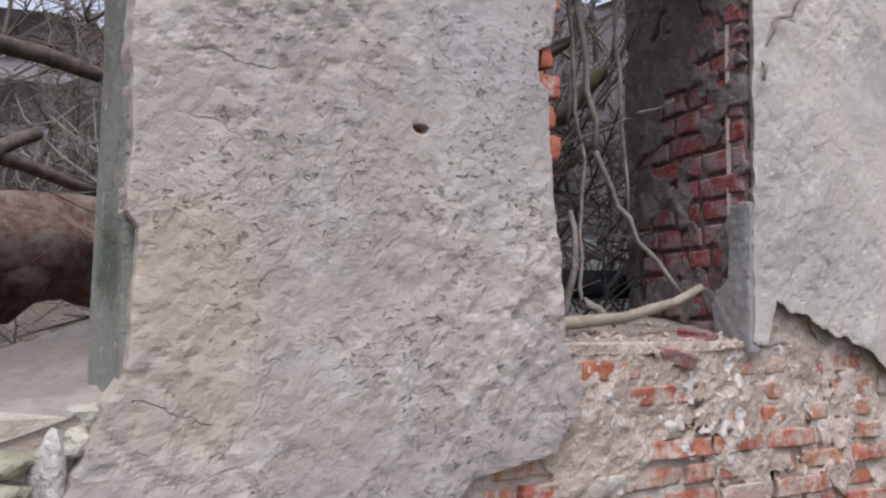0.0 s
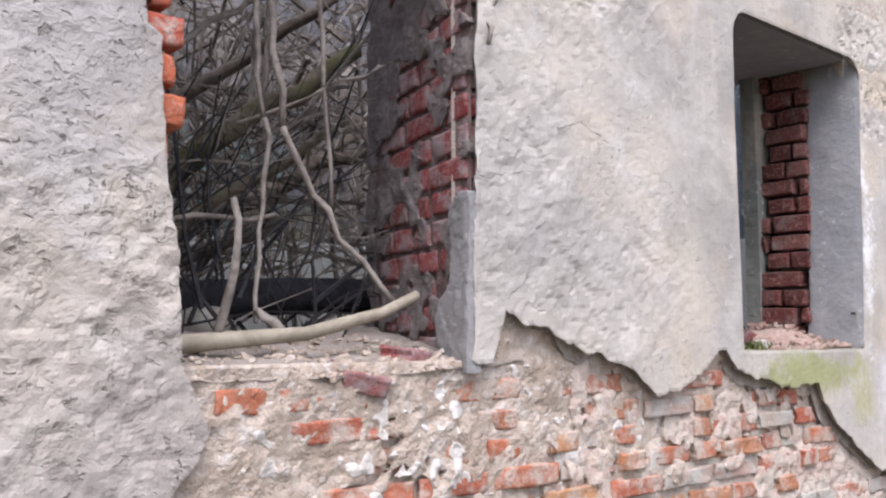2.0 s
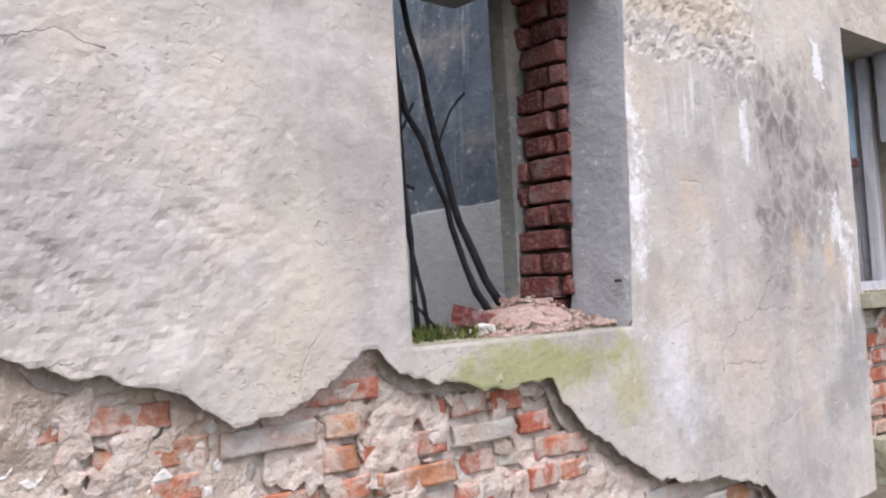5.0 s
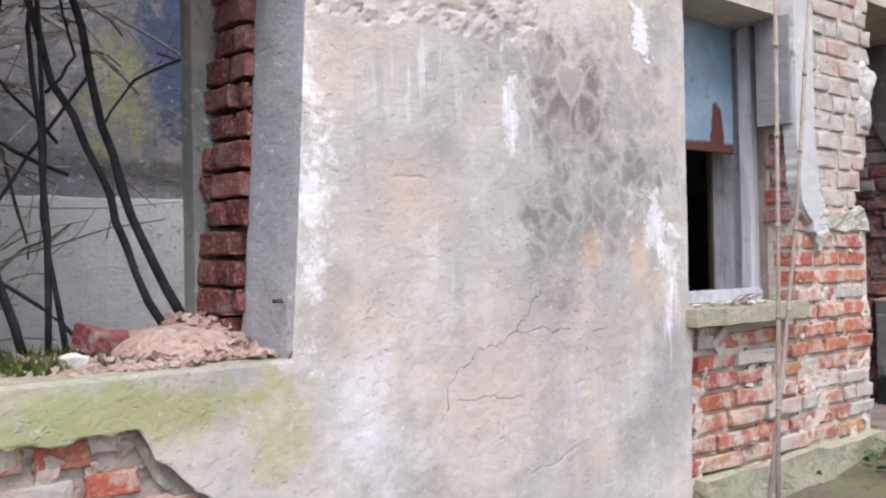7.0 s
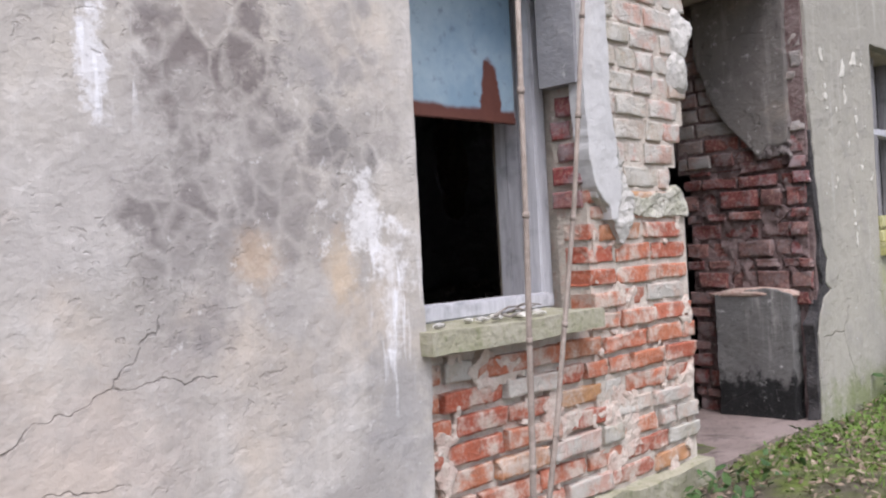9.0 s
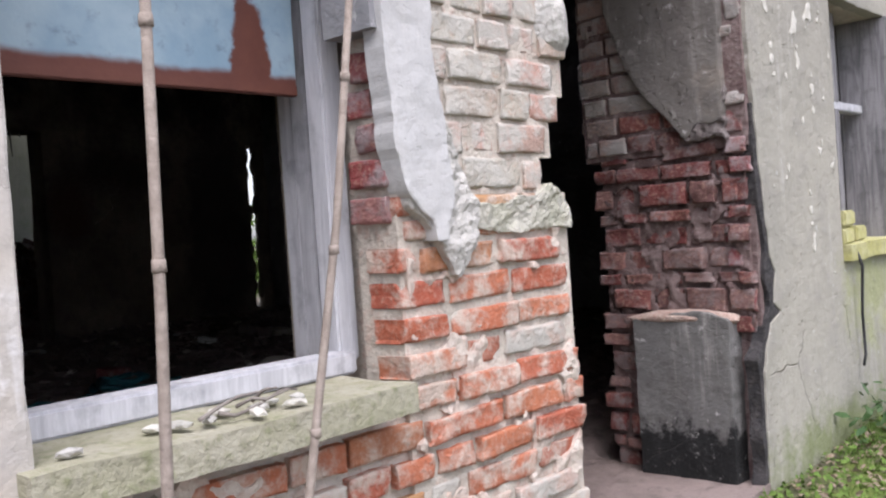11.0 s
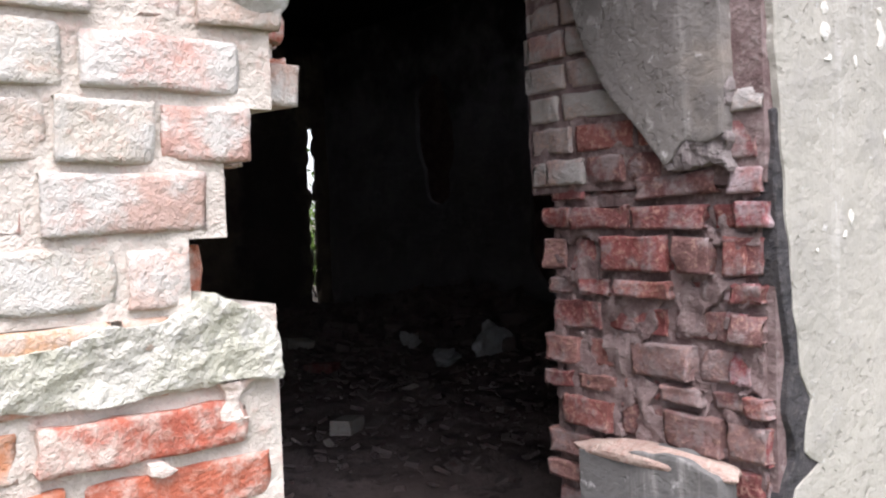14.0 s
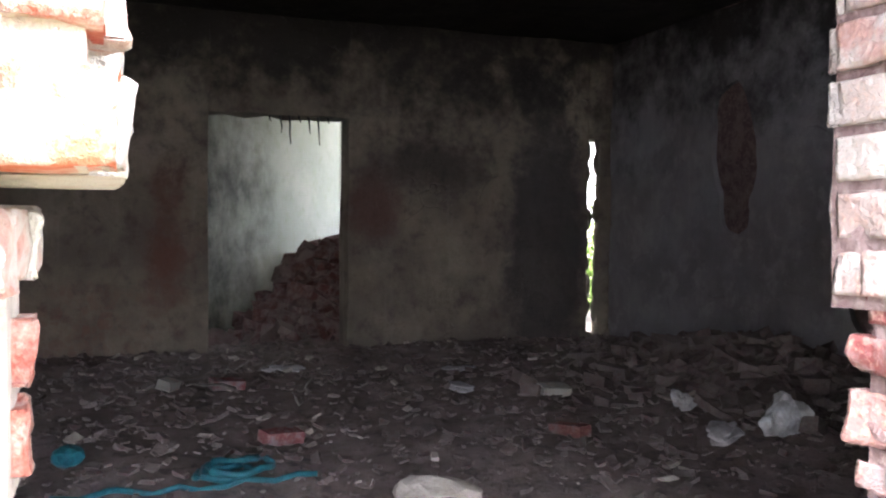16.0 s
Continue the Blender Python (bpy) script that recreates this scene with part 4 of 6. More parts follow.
sheet("lime_splash", lambda x, z: min(0.22 * n3(x, z, 9, 7.1) + 0.26 * n3(x, z, 24, 2.1) + 0.16 * n3(x, z, 50, 5.5) - 0.13 + 0.2 * (0.5 - abs(x - 2.45)) - 0.6 * abs(z - 0.5), 0.7 - z), 1.8, 3.2, 0.2, 0.7, 0.012,
      lambda x, z: rough_front(0.020, 9.2, 0.041)(x, z) - 0.0035, 0.008, M_LIME, wall_front, "white lime splashes")

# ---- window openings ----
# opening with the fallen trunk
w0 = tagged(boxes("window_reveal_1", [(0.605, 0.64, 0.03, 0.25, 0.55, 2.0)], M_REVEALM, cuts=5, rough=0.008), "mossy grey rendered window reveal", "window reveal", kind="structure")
def ledge_z(x, y):
    return 0.554 + 0.29 * max(x - 0.418, -0.25) + 0.122 * (y - 0.08) + 0.012 * n3(x, y, 9, 4.2) + 0.006 * n3(x, y, 30, 1.2) - 0.05 * max(0.0, 0.12 - y)


lx_, ly_ = np.linspace(-0.55, 0.76, 66), np.linspace(0.05, 0.85, 41)
lv = [(x, y, ledge_z(x, y)) for x in lx_ for y in ly_]
lf = [(i * 41 + j, (i + 1) * 41 + j, (i + 1) * 41 + j + 1, i * 41 + j + 1) for i in range(65) for j in range(40)]
sill0 = tagged(mesh_ob("window_sill_1", lv, lf, M_SAND, smooth=True), "window ledge heaped with brown sandy dirt", "window sill", kind="structure")
for i, (x, y, z, s, m_) in enumerate([(0.575, 0.08, 0.575, (0.085, 0.08, 0.05), M_LUMP), (0.50, 0.055, 0.48, (0.07, 0.08, 0.15), M_CHUNK), (0.42, 0.07, 0.505, (0.12, 0.1, 0.05), M_SILL), (0.41, 0.06, 0.455, (0.13, 0.1, 0.055), M_SILL), (0.40, 0.055, 0.405, (0.12, 0.1, 0.05), M_SILL), (0.545, 0.06, 0.535, (0.07, 0.07, 0.06), M_LUMP), (0.27, 0.07, 0.46, (0.14, 0.12, 0.1), M_YELLOW)]):
    tagged(chunk("broken_masonry_lump", (x, y, z), s, m_, 3 + i, sub=3, rough=0.3), "mossy broken masonry lump on the ledge edge", "stone")

# first window
def ledge_two(x, y):
    return 0.703 + 0.13 * max(y - 0.05, -0.02) + 0.05 * max(0.0, x - 2.2) + 0.010 * n3(x, y, 9, 2.2) + 0.006 * n3(x, y, 31, 6.2) - 0.5 * max(0.0, 0.07 - y)


lx_, ly_ = np.linspace(1.62, 2.64, 64), np.linspace(0.028, 0.70, 43)
lv = [(x, y, ledge_two(x, y)) for x in lx_ for y in ly_]
lf = [(i * 43 + j, (i + 1) * 43 + j, (i + 1) * 43 + j + 1, i * 43 + j + 1) for i in range(63) for j in range(42)]
sill1 = tagged(mesh_ob("window_sill_2", lv, lf, M_SAND, smooth=True), "crumbled window ledge heaped with brown dirt", "window sill", kind="structure")
crumbs = random.Random(77)
pts_ = [(x, y, ledge_two(x, y) + 0.002) for x, y in ((crumbs.uniform(1.68, 2.46), 0.03 + 0.5 * crumbs.random() ** 1.6) for _ in range(420))]
tagged(rubble_mesh("ledge_crumbs", pts_, M_RUBBLE, 0.003, 0.017, 17, 0.6), "crumbs of mortar and brick on the dirty ledge", "rubble", kind="stuff")
JAMB = [(2.462, 0.035), (2.632, 0.69), (3.3, 0.69), (3.3, 0.362), (2.602, 0.362), (2.602, 0.122), (2.472, 0.122)]
jv = [(x, y, z) for z in (SILL - 0.02, 2.0) for x, y in JAMB]
nj = len(JAMB)
jamb1 = tagged(mesh_ob("window_reveal_2", jv, [(i, i + nj, (i + 1) % nj + nj, (i + 1) % nj) for i in range(nj)] + [tuple(range(nj)), tuple(reversed(range(nj, 2 * nj)))], M_MORTARD), "splayed brick window reveal with grey mortar smears", "window reveal", kind="structure")
SPLAY = lambda u, y, z: (y + 0.26 * u, u, z)
sheet("mortar_residue", lambda u, z: min(0.3 * n3(u, z, 7, 5.7) + 0.24 * n3(u, z, 20, 2.1) - 0.06 + 0.5 * max(0.0, u - 0.40) + 0.4 * max(0.0, z - 1.42), u - 0.03, 0.69 - u), 0.0, 0.7, 0.7, 2.0, 0.014, lambda u, z: 2.435 + 0.009 * n3(u, z, 14, 2) + 0.005 * n3(u, z, 38, 2), 0.03, M_JAMBM, jamb1, "grey-brown mortar smear", SPLAY)
sheet("cement_smear", lambda u, z: min(u - 0.005, lerp(z, [0.70, 0.86, 0.90, 1.0, 1.10, 1.14], [0.17, 0.16, 0.11, 0.10, 0.09, 0.03]) + 0.03 * n3(u, z, 14, 4) - u, 1.13 - z + 0.03 * n3(u, z, 11, 2)), 0.0, 0.24, 0.68, 1.2, 0.012,
      lambda u, z: 2.418 - 0.03 * max(0.0, 0.9 - z) + 0.008 * n3(u, z, 11, 5) + 0.004 * n3(u, z, 33, 5), 0.05, M_CEMENT, jamb1, "smooth grey cement smear", SPLAY)
# second window
sill2 = tagged(boxes("window_sill_3", [(3.63, 4.57, 0.012, 0.55, 0.66, 0.722)], M_SILL, cuts=9, rough=0.007), "worn stone window ledge, green with moss", "window sill", kind="structure")
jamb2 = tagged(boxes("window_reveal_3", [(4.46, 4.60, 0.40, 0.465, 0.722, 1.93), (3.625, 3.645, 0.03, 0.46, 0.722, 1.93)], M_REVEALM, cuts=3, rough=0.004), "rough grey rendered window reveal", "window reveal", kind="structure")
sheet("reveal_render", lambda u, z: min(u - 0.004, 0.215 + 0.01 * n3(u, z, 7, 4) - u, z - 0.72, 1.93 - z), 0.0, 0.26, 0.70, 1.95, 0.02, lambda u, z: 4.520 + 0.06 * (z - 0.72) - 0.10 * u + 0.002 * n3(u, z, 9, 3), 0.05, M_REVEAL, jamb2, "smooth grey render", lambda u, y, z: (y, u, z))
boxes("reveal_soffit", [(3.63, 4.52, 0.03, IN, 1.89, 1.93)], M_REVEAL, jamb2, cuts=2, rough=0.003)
tube("iron_peg", [(4.515, 0.03, 0.862), (4.49, 0.03, 0.862)], 0.006, 0.005, M_TAR, jamb2, "rusty iron peg")

# third window
sill3 = tagged(boxes("window_sill_4", [(6.12, 6.90, -0.045, 0.27, 0.705, 0.765)], M_SILL, cuts=9, rough=0.008), "mossy green stone window ledge with debris", "window sill", kind="structure")
# dark piece added so the opening's inner edge stays dim
tagged(boxes("window_reveal_6", [(6.985, 7.02, 0.435, 0.46, 0.72, 1.95)], M_HALL, cuts=3, rough=0.006), "dark inner window reveal, added to dim the edge", "window reveal", kind="structure")
jamb3 = tagged(boxes("window_reveal_4", [(6.90, 6.96, 0.02, 0.17, 1.50, 1.95)], M_REVEAL, cuts=3, rough=0.003), "grey rendered window reveal", "window reveal", kind="structure")
frame3 = empty("window_frame", label="peeling white-grey wooden window frame without glass", category="window frame")
boxes("post", [(6.93, 6.99, 0.22, 0.28, 0.79, 1.95)], M_FRAME, frame3, bevel=0.006, rough=0.003)
boxes("rail", [(6.13, 6.95, 0.185, 0.255, 0.765, 0.815)], M_FRAME, frame3, bevel=0.006, rough=0.004)
for i in range(3):
    boxes("lining_board", [(6.978 - 0.003 * (i % 2), 7.004, 0.285 + 0.055 * i, 0.337 + 0.055 * i, 0.78, 1.95)], M_FRAME, frame3, bevel=0.003, rough=0.003)
panel = tagged(boxes("sheet_metal_panel", [(6.10, 6.925, 0.300, 0.306, 1.405, 1.99)], M_BLUE, cuts=11, rough=0.006), "dented blue-grey sheet metal panel with rusty lower edge", "panel")
boxes("folded_edge", [(6.10, 6.924, 0.293, 0.3135, 1.397, 1.424)], M_BLUE, panel, "rusty folded lower edge", bevel=0.003, cuts=4, rough=0.004)
jam_bits = [(6.2, 0.01), (6.36, 0.05), (6.45, 0.02), (6.5, 0.06), (6.56, 0.03), (6.6, 0.05), (6.66, 0.04), (6.53, -0.01), (6.4, 0.03), (6.62, 0.0)]
for i, (x, y) in enumerate(jam_bits):
    tagged(chunk("plaster_crumb", (x, y, 0.776), (0.05, 0.03, 0.016), M_FLAKE if i % 2 else M_CHUNK, 11 + i, rz=37 * i, sub=1), "flat crumb of plaster on the mossy ledge", "debris", group="crumbs on the ledge")
for i in range(4):
    tagged(tube("dry_twig", bend((6.42 + 0.05 * i, 0.0 + 0.02 * i, 0.783), (6.62, 0.05 - 0.02 * i, 0.80), 5, 0.02, 0.004), 0.004, 0.002, M_TWIG), "dry twig lying on the mossy ledge", "twig", group="twigs on the ledge")

# fourth window
sill4 = tagged(boxes("window_sill_5", [(9.54, 10.36, -0.03, 0.16, 0.83, 0.90)], M_YELLOW, cuts=9, rough=0.010), "lichen-yellow stone window ledge", "window sill", kind="structure")
frame4 = empty("window_frame", label="weathered grey wooden window boarded from inside", category="window frame")
boxes("post", [(9.56, 9.62, 0.12, 0.2, 0.9, 1.95)], M_OLDWOOD, frame4, bevel=0.005, rough=0.004)
boxes("post", [(9.90, 9.96, 0.12, 0.2, 0.9, 1.95)], M_OLDWOOD, frame4, bevel=0.005, rough=0.004)
boxes("rail", [(9.60, 10.36, 0.12, 0.18, 1.50, 1.54)], M_FRAME, frame4, bevel=0.005, rough=0.003)
for i in range(6):
    boxes("board", [(9.60 + 0.125 * i, 9.717 + 0.125 * i, 0.22 + 0.004 * (i % 2), 0.245, 0.88, 1.97)], M_OLDWOOD, frame4, bevel=0.004, rough=0.003)
boxes("lining_board", [(10.28, 10.36, -0.02, 0.22, 0.88, 1.95)], M_OLDWOOD, frame4, bevel=0.004, rough=0.004)
for i, (x, z) in enumerate([(9.64, 0.935), (9.80, 0.94), (9.66, 1.01)]):
    tagged(boxes("loose_brick", [(x - 0.06, x + 0.06, 0.0, 0.1, z - 0.035, z + 0.03)], M_YELLOW, bevel=0.008, rough=0.006), "lichen-yellow brick lying on the window ledge", "brick", group="bricks on the ledge")
tagged(tube("hanging_cable", [(9.62, -0.03, 0.86), (9.63, -0.045, 0.80), (9.64, -0.03, 0.6), (9.65, -0.03, 0.42), (9.62, -0.03, 0.38)], 0.007, 0.006, M_CABLE), "thin black cable hanging below the window ledge", "cable")

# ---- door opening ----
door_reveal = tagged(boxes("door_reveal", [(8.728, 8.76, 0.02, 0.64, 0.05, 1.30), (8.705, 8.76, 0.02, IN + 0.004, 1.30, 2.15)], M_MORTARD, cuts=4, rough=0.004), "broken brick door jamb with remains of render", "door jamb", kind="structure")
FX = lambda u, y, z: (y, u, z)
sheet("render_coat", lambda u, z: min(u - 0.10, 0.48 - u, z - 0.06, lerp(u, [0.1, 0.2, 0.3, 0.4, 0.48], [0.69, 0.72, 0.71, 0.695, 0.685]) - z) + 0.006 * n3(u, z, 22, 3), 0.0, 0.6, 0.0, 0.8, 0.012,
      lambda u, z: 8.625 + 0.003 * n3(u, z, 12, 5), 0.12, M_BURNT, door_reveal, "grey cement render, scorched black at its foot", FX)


def hanging_coat(u, z):
    low = z - lerp(u, [0.08, 0.14, 0.19, 0.24, 0.30, 0.38, 0.46, 0.56], [1.40, 1.385, 1.40, 1.345, 1.42, 1.50, 1.62, 1.9])
    return min(low, u - 0.09, 0.55 - u, 2.14 - z) + 0.007 * n3(u, z, 14, 2) + 0.005 * n3(u, z, 40, 4)


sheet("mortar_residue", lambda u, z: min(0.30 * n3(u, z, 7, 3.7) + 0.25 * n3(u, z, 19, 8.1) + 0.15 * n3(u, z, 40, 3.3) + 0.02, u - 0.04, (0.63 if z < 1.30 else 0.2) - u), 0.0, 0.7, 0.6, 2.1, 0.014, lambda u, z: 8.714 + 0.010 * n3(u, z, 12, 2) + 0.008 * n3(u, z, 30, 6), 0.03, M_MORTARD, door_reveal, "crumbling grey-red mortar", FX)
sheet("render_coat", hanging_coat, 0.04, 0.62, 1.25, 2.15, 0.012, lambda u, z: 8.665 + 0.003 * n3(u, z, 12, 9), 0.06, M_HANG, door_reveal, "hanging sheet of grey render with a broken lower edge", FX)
chunk("rough_top", (8.675, 0.3, 0.69), (0.12, 0.40, 0.06), M_DEBRIS, 5, door_reveal, "crumbling top of the cement", sub=3, rough=0.3)
sheet("concrete_lump", lambda x, z: min(lerp(x, [7.14, 7.36, 7.44, 7.50, 7.56, 7.61], [1.12, 1.135, 1.15, 1.172, 1.15, 1.10]) - z, z - lerp(x, [7.14, 7.3, 7.6], [1.085, 1.055, 1.06]), x - 7.16, 7.595 - x) + 0.010 * n3(x, z, 15, 4) + 0.006 * n3(x, z, 40, 4),
      7.1, 7.65, 1.0, 1.22, 0.009, lambda x, z: 0.030 + 0.010 * n3(x, z, 10, 3) + 0.007 * n3(x, z, 28, 8) + 0.004 * n3(x, z, 70, 5), 0.34, M_LUMP, wall_front, "bed of pale rough concrete in the wall")
chunk("render_chip", (7.575, 0.045, 1.60), (0.15, 0.09, 0.17), M_CHUNK, 4, wall_front, "grey render lump clinging to the jamb", sub=3)
chunk("render_chip", (7.60, 0.055, 1.74), (0.17, 0.11, 0.2), M_CHUNK, 14, wall_front, "grey render lump clinging to the jamb", sub=3)
step_ = tagged(boxes("door_threshold", [(7.62, 8.72, 0.0, IN + 0.1, 0.02, 0.105)], M_DARKDIRT, cuts=9, rough=0.02), "worn dirt-covered threshold", "threshold", kind="structure")

# ---- hall behind the door ----
FLOOR = 0.25
HX0, HX1, HY0, HY1 = 5.95, 12.62, IN, 8.0
nxf, nyf = 130, 150


def hall_floor(x, y):
    edge = min(1.0, max(0.0, (y - 0.7) / 1.4))
    return 0.025 * noise.noise(Vector((x * 9, y * 9, 3.0))) + 0.10 + (FLOOR - 0.10) * edge + 0.05 * noise.noise(Vector((x * 1.1, y * 1.1, 2.0))) + 0.03 * noise.noise(Vector((x * 4, y * 4, 7.0))) + 0.3 * math.exp(-((x - 12.4) / 0.7) ** 2 - ((y - 5.4) / 1.4) ** 2)


fv = [(HX0 + (HX1 - HX0) * i / nxf, 0.68 + (11.4 - 0.68) * j / nyf, 0) for i in range(nxf + 1) for j in range(nyf + 1)]
fv = [(x, y, hall_floor(x, y)) for x, y, _ in fv]
ff = [(i * (nyf + 1) + j, (i + 1) * (nyf + 1) + j, (i + 1) * (nyf + 1) + j + 1, i * (nyf + 1) + j + 1) for i in range(nxf) for j in range(nyf)]
floor = tagged(mesh_ob("floor", fv, ff, M_DARKDIRT, smooth=True), "dark earth floor strewn with rubbish", "floor", kind="structure")
DX0, DX1, DTOP = 8.55, 9.83, 2.40
back = [(HX0, DX0, 8.0, 8.35, -0.2, 3.3), (DX1, 12.36, 8.0, 8.35, -0.2, 3.3), (12.485, 13.3, 8.0, 8.09, -0.2, 3.3), (DX0, DX1, 8.0, 8.35, DTOP, 3.3), (12.36, 12.485, 8.0, 8.35, -0.2, 0.3), (12.36, 12.485, 8.0, 8.35, 2.30, 3.3)]
wall_back = tagged(boxes("wall_back", back, M_HALL, cuts=6, rough=0.03), "brown plastered inner wall with a doorway, top painted in shade", "wall", kind="structure")
for i in range(9):
    chunk("plaster_lump", (12.36 + 0.02 * (i % 3), 8.12, 0.35 + 0.23 * i), (0.09 + 0.03 * (i % 2), 0.2, 0.26), M_HALL, 80 + i, wall_back, "crumbling edge of the wall", sub=2)
    chunk("plaster_lump", (12.50 - 0.015 * (i % 2), 8.045, 0.3 + 0.25 * i), (0.06 + 0.02 * (i % 3), 0.09, 0.28), M_HALL, 90 + i, wall_back, "crumbling edge of the wall", sub=2)
wall_right = tagged(boxes("wall_right", [(12.67, 13.0, IN, 8.0, -0.2, 3.3)], M_MORTARD), "inner wall with fallen plaster", "wall", kind="structure")
hole_r = lambda u, z: min(max(0.28 - math.hypot((u - 6.0) / 1.0, (z - 2.1) / 2.2), 0.45 - math.hypot((u - 4.3) / 0.9, (z - 1.1) / 1.4)), 1)
sheet("render_coat", lambda u, z: min(-hole_r(u, z) + 0.10 * n3(u, z, 2.5, 4), z + 0.1, 3.28 - z, 7.98 - u, u - 0.7) + 0.02 * n3(u, z, 9, 1), 0.7, 8.0, -0.2, 3.3, 0.06, lambda u, z: 12.62 + 0.03 * n3(u, z, 1.2, 2) + 0.008 * n3(u, z, 7, 2), 0.05, M_HALLG, wall_right, "grey plaster, top painted in shade", FX)
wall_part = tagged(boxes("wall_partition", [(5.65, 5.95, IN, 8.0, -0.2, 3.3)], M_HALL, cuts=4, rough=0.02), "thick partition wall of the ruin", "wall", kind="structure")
ceiling = tagged(boxes("ceiling", [(5.65, 13.3, 0.3, 8.35, 3.3, 3.5)], M_CEIL, cuts=5, rough=0.03), "near-black ceiling", "ceiling", kind="structure")
# the side at x 11.9 is out of view, its heights set to shape light
wall_far = tagged(boxes("wall_far", [(9.0, 12.2, 11.4, 11.7, -0.2, 3.6), (11.9, 12.2, 8.35, 10.1, -0.2, 3.6), (11.9, 12.2, 10.1, 11.4, -0.2, 1.5)], M_FARW, cuts=4, rough=0.02), "pale green plastered wall of a roofless room, unseen side added to limit light", "wall", kind="structure")
slant = tagged(boxes("wall_slanting", [(0, 3.75, 0, 0.3, -0.2, 3.6)], M_FARW_SHADED, cuts=4, rough=0.015), "pale green plastered wall, near end painted dark for shade", "wall", kind="structure")
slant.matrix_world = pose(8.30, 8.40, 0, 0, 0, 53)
# unseen cover, sized to cut the light falling on the slanting wall
far_light_cover = tagged(boxes("light_cover_far", [(8.0, 12.2, 8.35, 11.15, 3.3, 3.5)], M_CEIL, cuts=3, rough=0.03), "unseen dark cover added to cut light in the far room", "ceiling", kind="structure")

for i in range(7):
    tube("hanging_shred", bend((9.1 + 0.09 * i, 8.1, 2.42), (9.1 + 0.09 * i + 0.02, 8.1, 2.38 - 0.1 * (i % 3) - 0.04), 4, 0.01, 0.004), 0.012, 0.004, M_TAR, wall_back, "hanging shred of lath and straw", sides=5)
rng = random.Random(5)


def pile_z(x, y):
    return hall_floor(x, y) + 0.92 * math.exp(-((x - 10.35) / 1.2) ** 2 - ((y - 9.9) / 0.9) ** 2)


pts_ = []
for _ in range(2200):
    x, y = rng.gauss(10.5, 0.9), rng.gauss(9.8, 0.75)
    if 8.45 < y < 11.3 and 8.45 + 0.75 * (y - 8.4) < x < 11.9:
        pts_.append((x, y, pile_z(x, y) * rng.uniform(0.92, 1.0)))
tagged(rubble_mesh("rubble_heap", pts_, M_REDRUB, 0.05, 0.2, 2, 0.8), "heap of broken red bricks and plaster", "rubble", kind="stuff")
pts_ = []
for _ in range(6000):
    x, y = rng.uniform(6.2, 12.8), rng.uniform(1.0, 8.3)
    pts_.append((x, y, hall_floor(x, y) + 0.01))
tagged(rubble_mesh("floor_litter", pts_, M_CRUMB, 0.005, 0.045, 4, 0.5), "dark litter of brick crumbs and rubbish", "rubble", kind="stuff")
pts_ = []
for _ in range(500):
    x, y = rng.gauss(12.0, 0.55), rng.gauss(5.0, 0.9)
    if x < 12.55:
        pts_.append((x, y, hall_floor(x, y) + 0.02))
tagged(rubble_mesh("floor_litter", pts_, M_CRUMB, 0.03, 0.12, 9, 0.6), "dark rubbish heaped against the wall", "rubble", kind="stuff")


pts_ = []
for _ in range(110):
    x, y = rng.uniform(7.2, 12.3), rng.uniform(2.4, 8.0)
    pts_.append((x, y, hall_floor(x, y) + 0.02))
tagged(rubble_mesh("pale_scraps", pts_, M_STONE, 0.012, 0.05, 6, 0.35), "pale scraps of paper and plaster on the floor", "litter", kind="stuff")


def on_floor(x, y, up=0.0):
    return (x, y, hall_floor(x, y) + up)


tagged(chunk("field_stone", on_floor(8.95, 3.08, 0.06), (0.34, 0.26, 0.19), M_STONE, 21, sub=3, rough=0.22), "rounded buff stone lying on the dirt floor", "stone")
for i, (x, y, rz, m_) in enumerate([(9.35, 2.55, 40, M_PALE), (8.5, 6.0, 15, M_MAROON), (8.15, 6.1, 70, M_PALE), (10.2, 4.2, 110, M_DARKB), (8.6, 4.4, 25, M_MAROON), (10.6, 5.2, 10, M_PALE)]):
    ob = new("loose_brick", brick_mesh(0.24, 0.07, m_, i % 5, 0.008))
    ob.matrix_world = pose(*on_floor(x, y, 0.045), 8 * (i % 3), 5, rz)
    tagged(ob, "broken brick lying on the dirt floor", "brick", group="bricks on the floor")
for i, (x, y, s) in enumerate([(11.2, 3.66, (0.25, 0.2, 0.24)), (10.86, 3.74, (0.36, 0.18, 0.11)), (11.1, 4.5, (0.13, 0.1, 0.11)), (10.0, 5.6, (0.2, 0.14, 0.05)), (9.0, 6.8, (0.24, 0.16, 0.06)), (10.3, 6.4, (0.24, 0.16, 0.05))]):
    tagged(chunk("plastic_bag", on_floor(x, y, s[2] * 0.4), s, M_BAG, 31 + i, sub=4, rough=0.6, rz=40 * i), "crumpled dirty white plastic bag on the floor", "bag")
for j, (x, y, r) in enumerate([(8.2, 3.75, 0.12), (8.26, 3.72, 0.15)]):
    tagged(tube("teal_hose", [(x + r * math.cos(a * 0.5) * (1 + 0.1 * math.sin(a)), y + r * 0.8 * math.sin(a * 0.5), hall_floor(x, y) + 0.035 + 0.01 * j + 0.02 * abs(math.sin(a))) for a in np.arange(0, 13, 0.6)], 0.017, 0.017, M_TEAL), "coiled teal plastic hose on the floor", "hose")
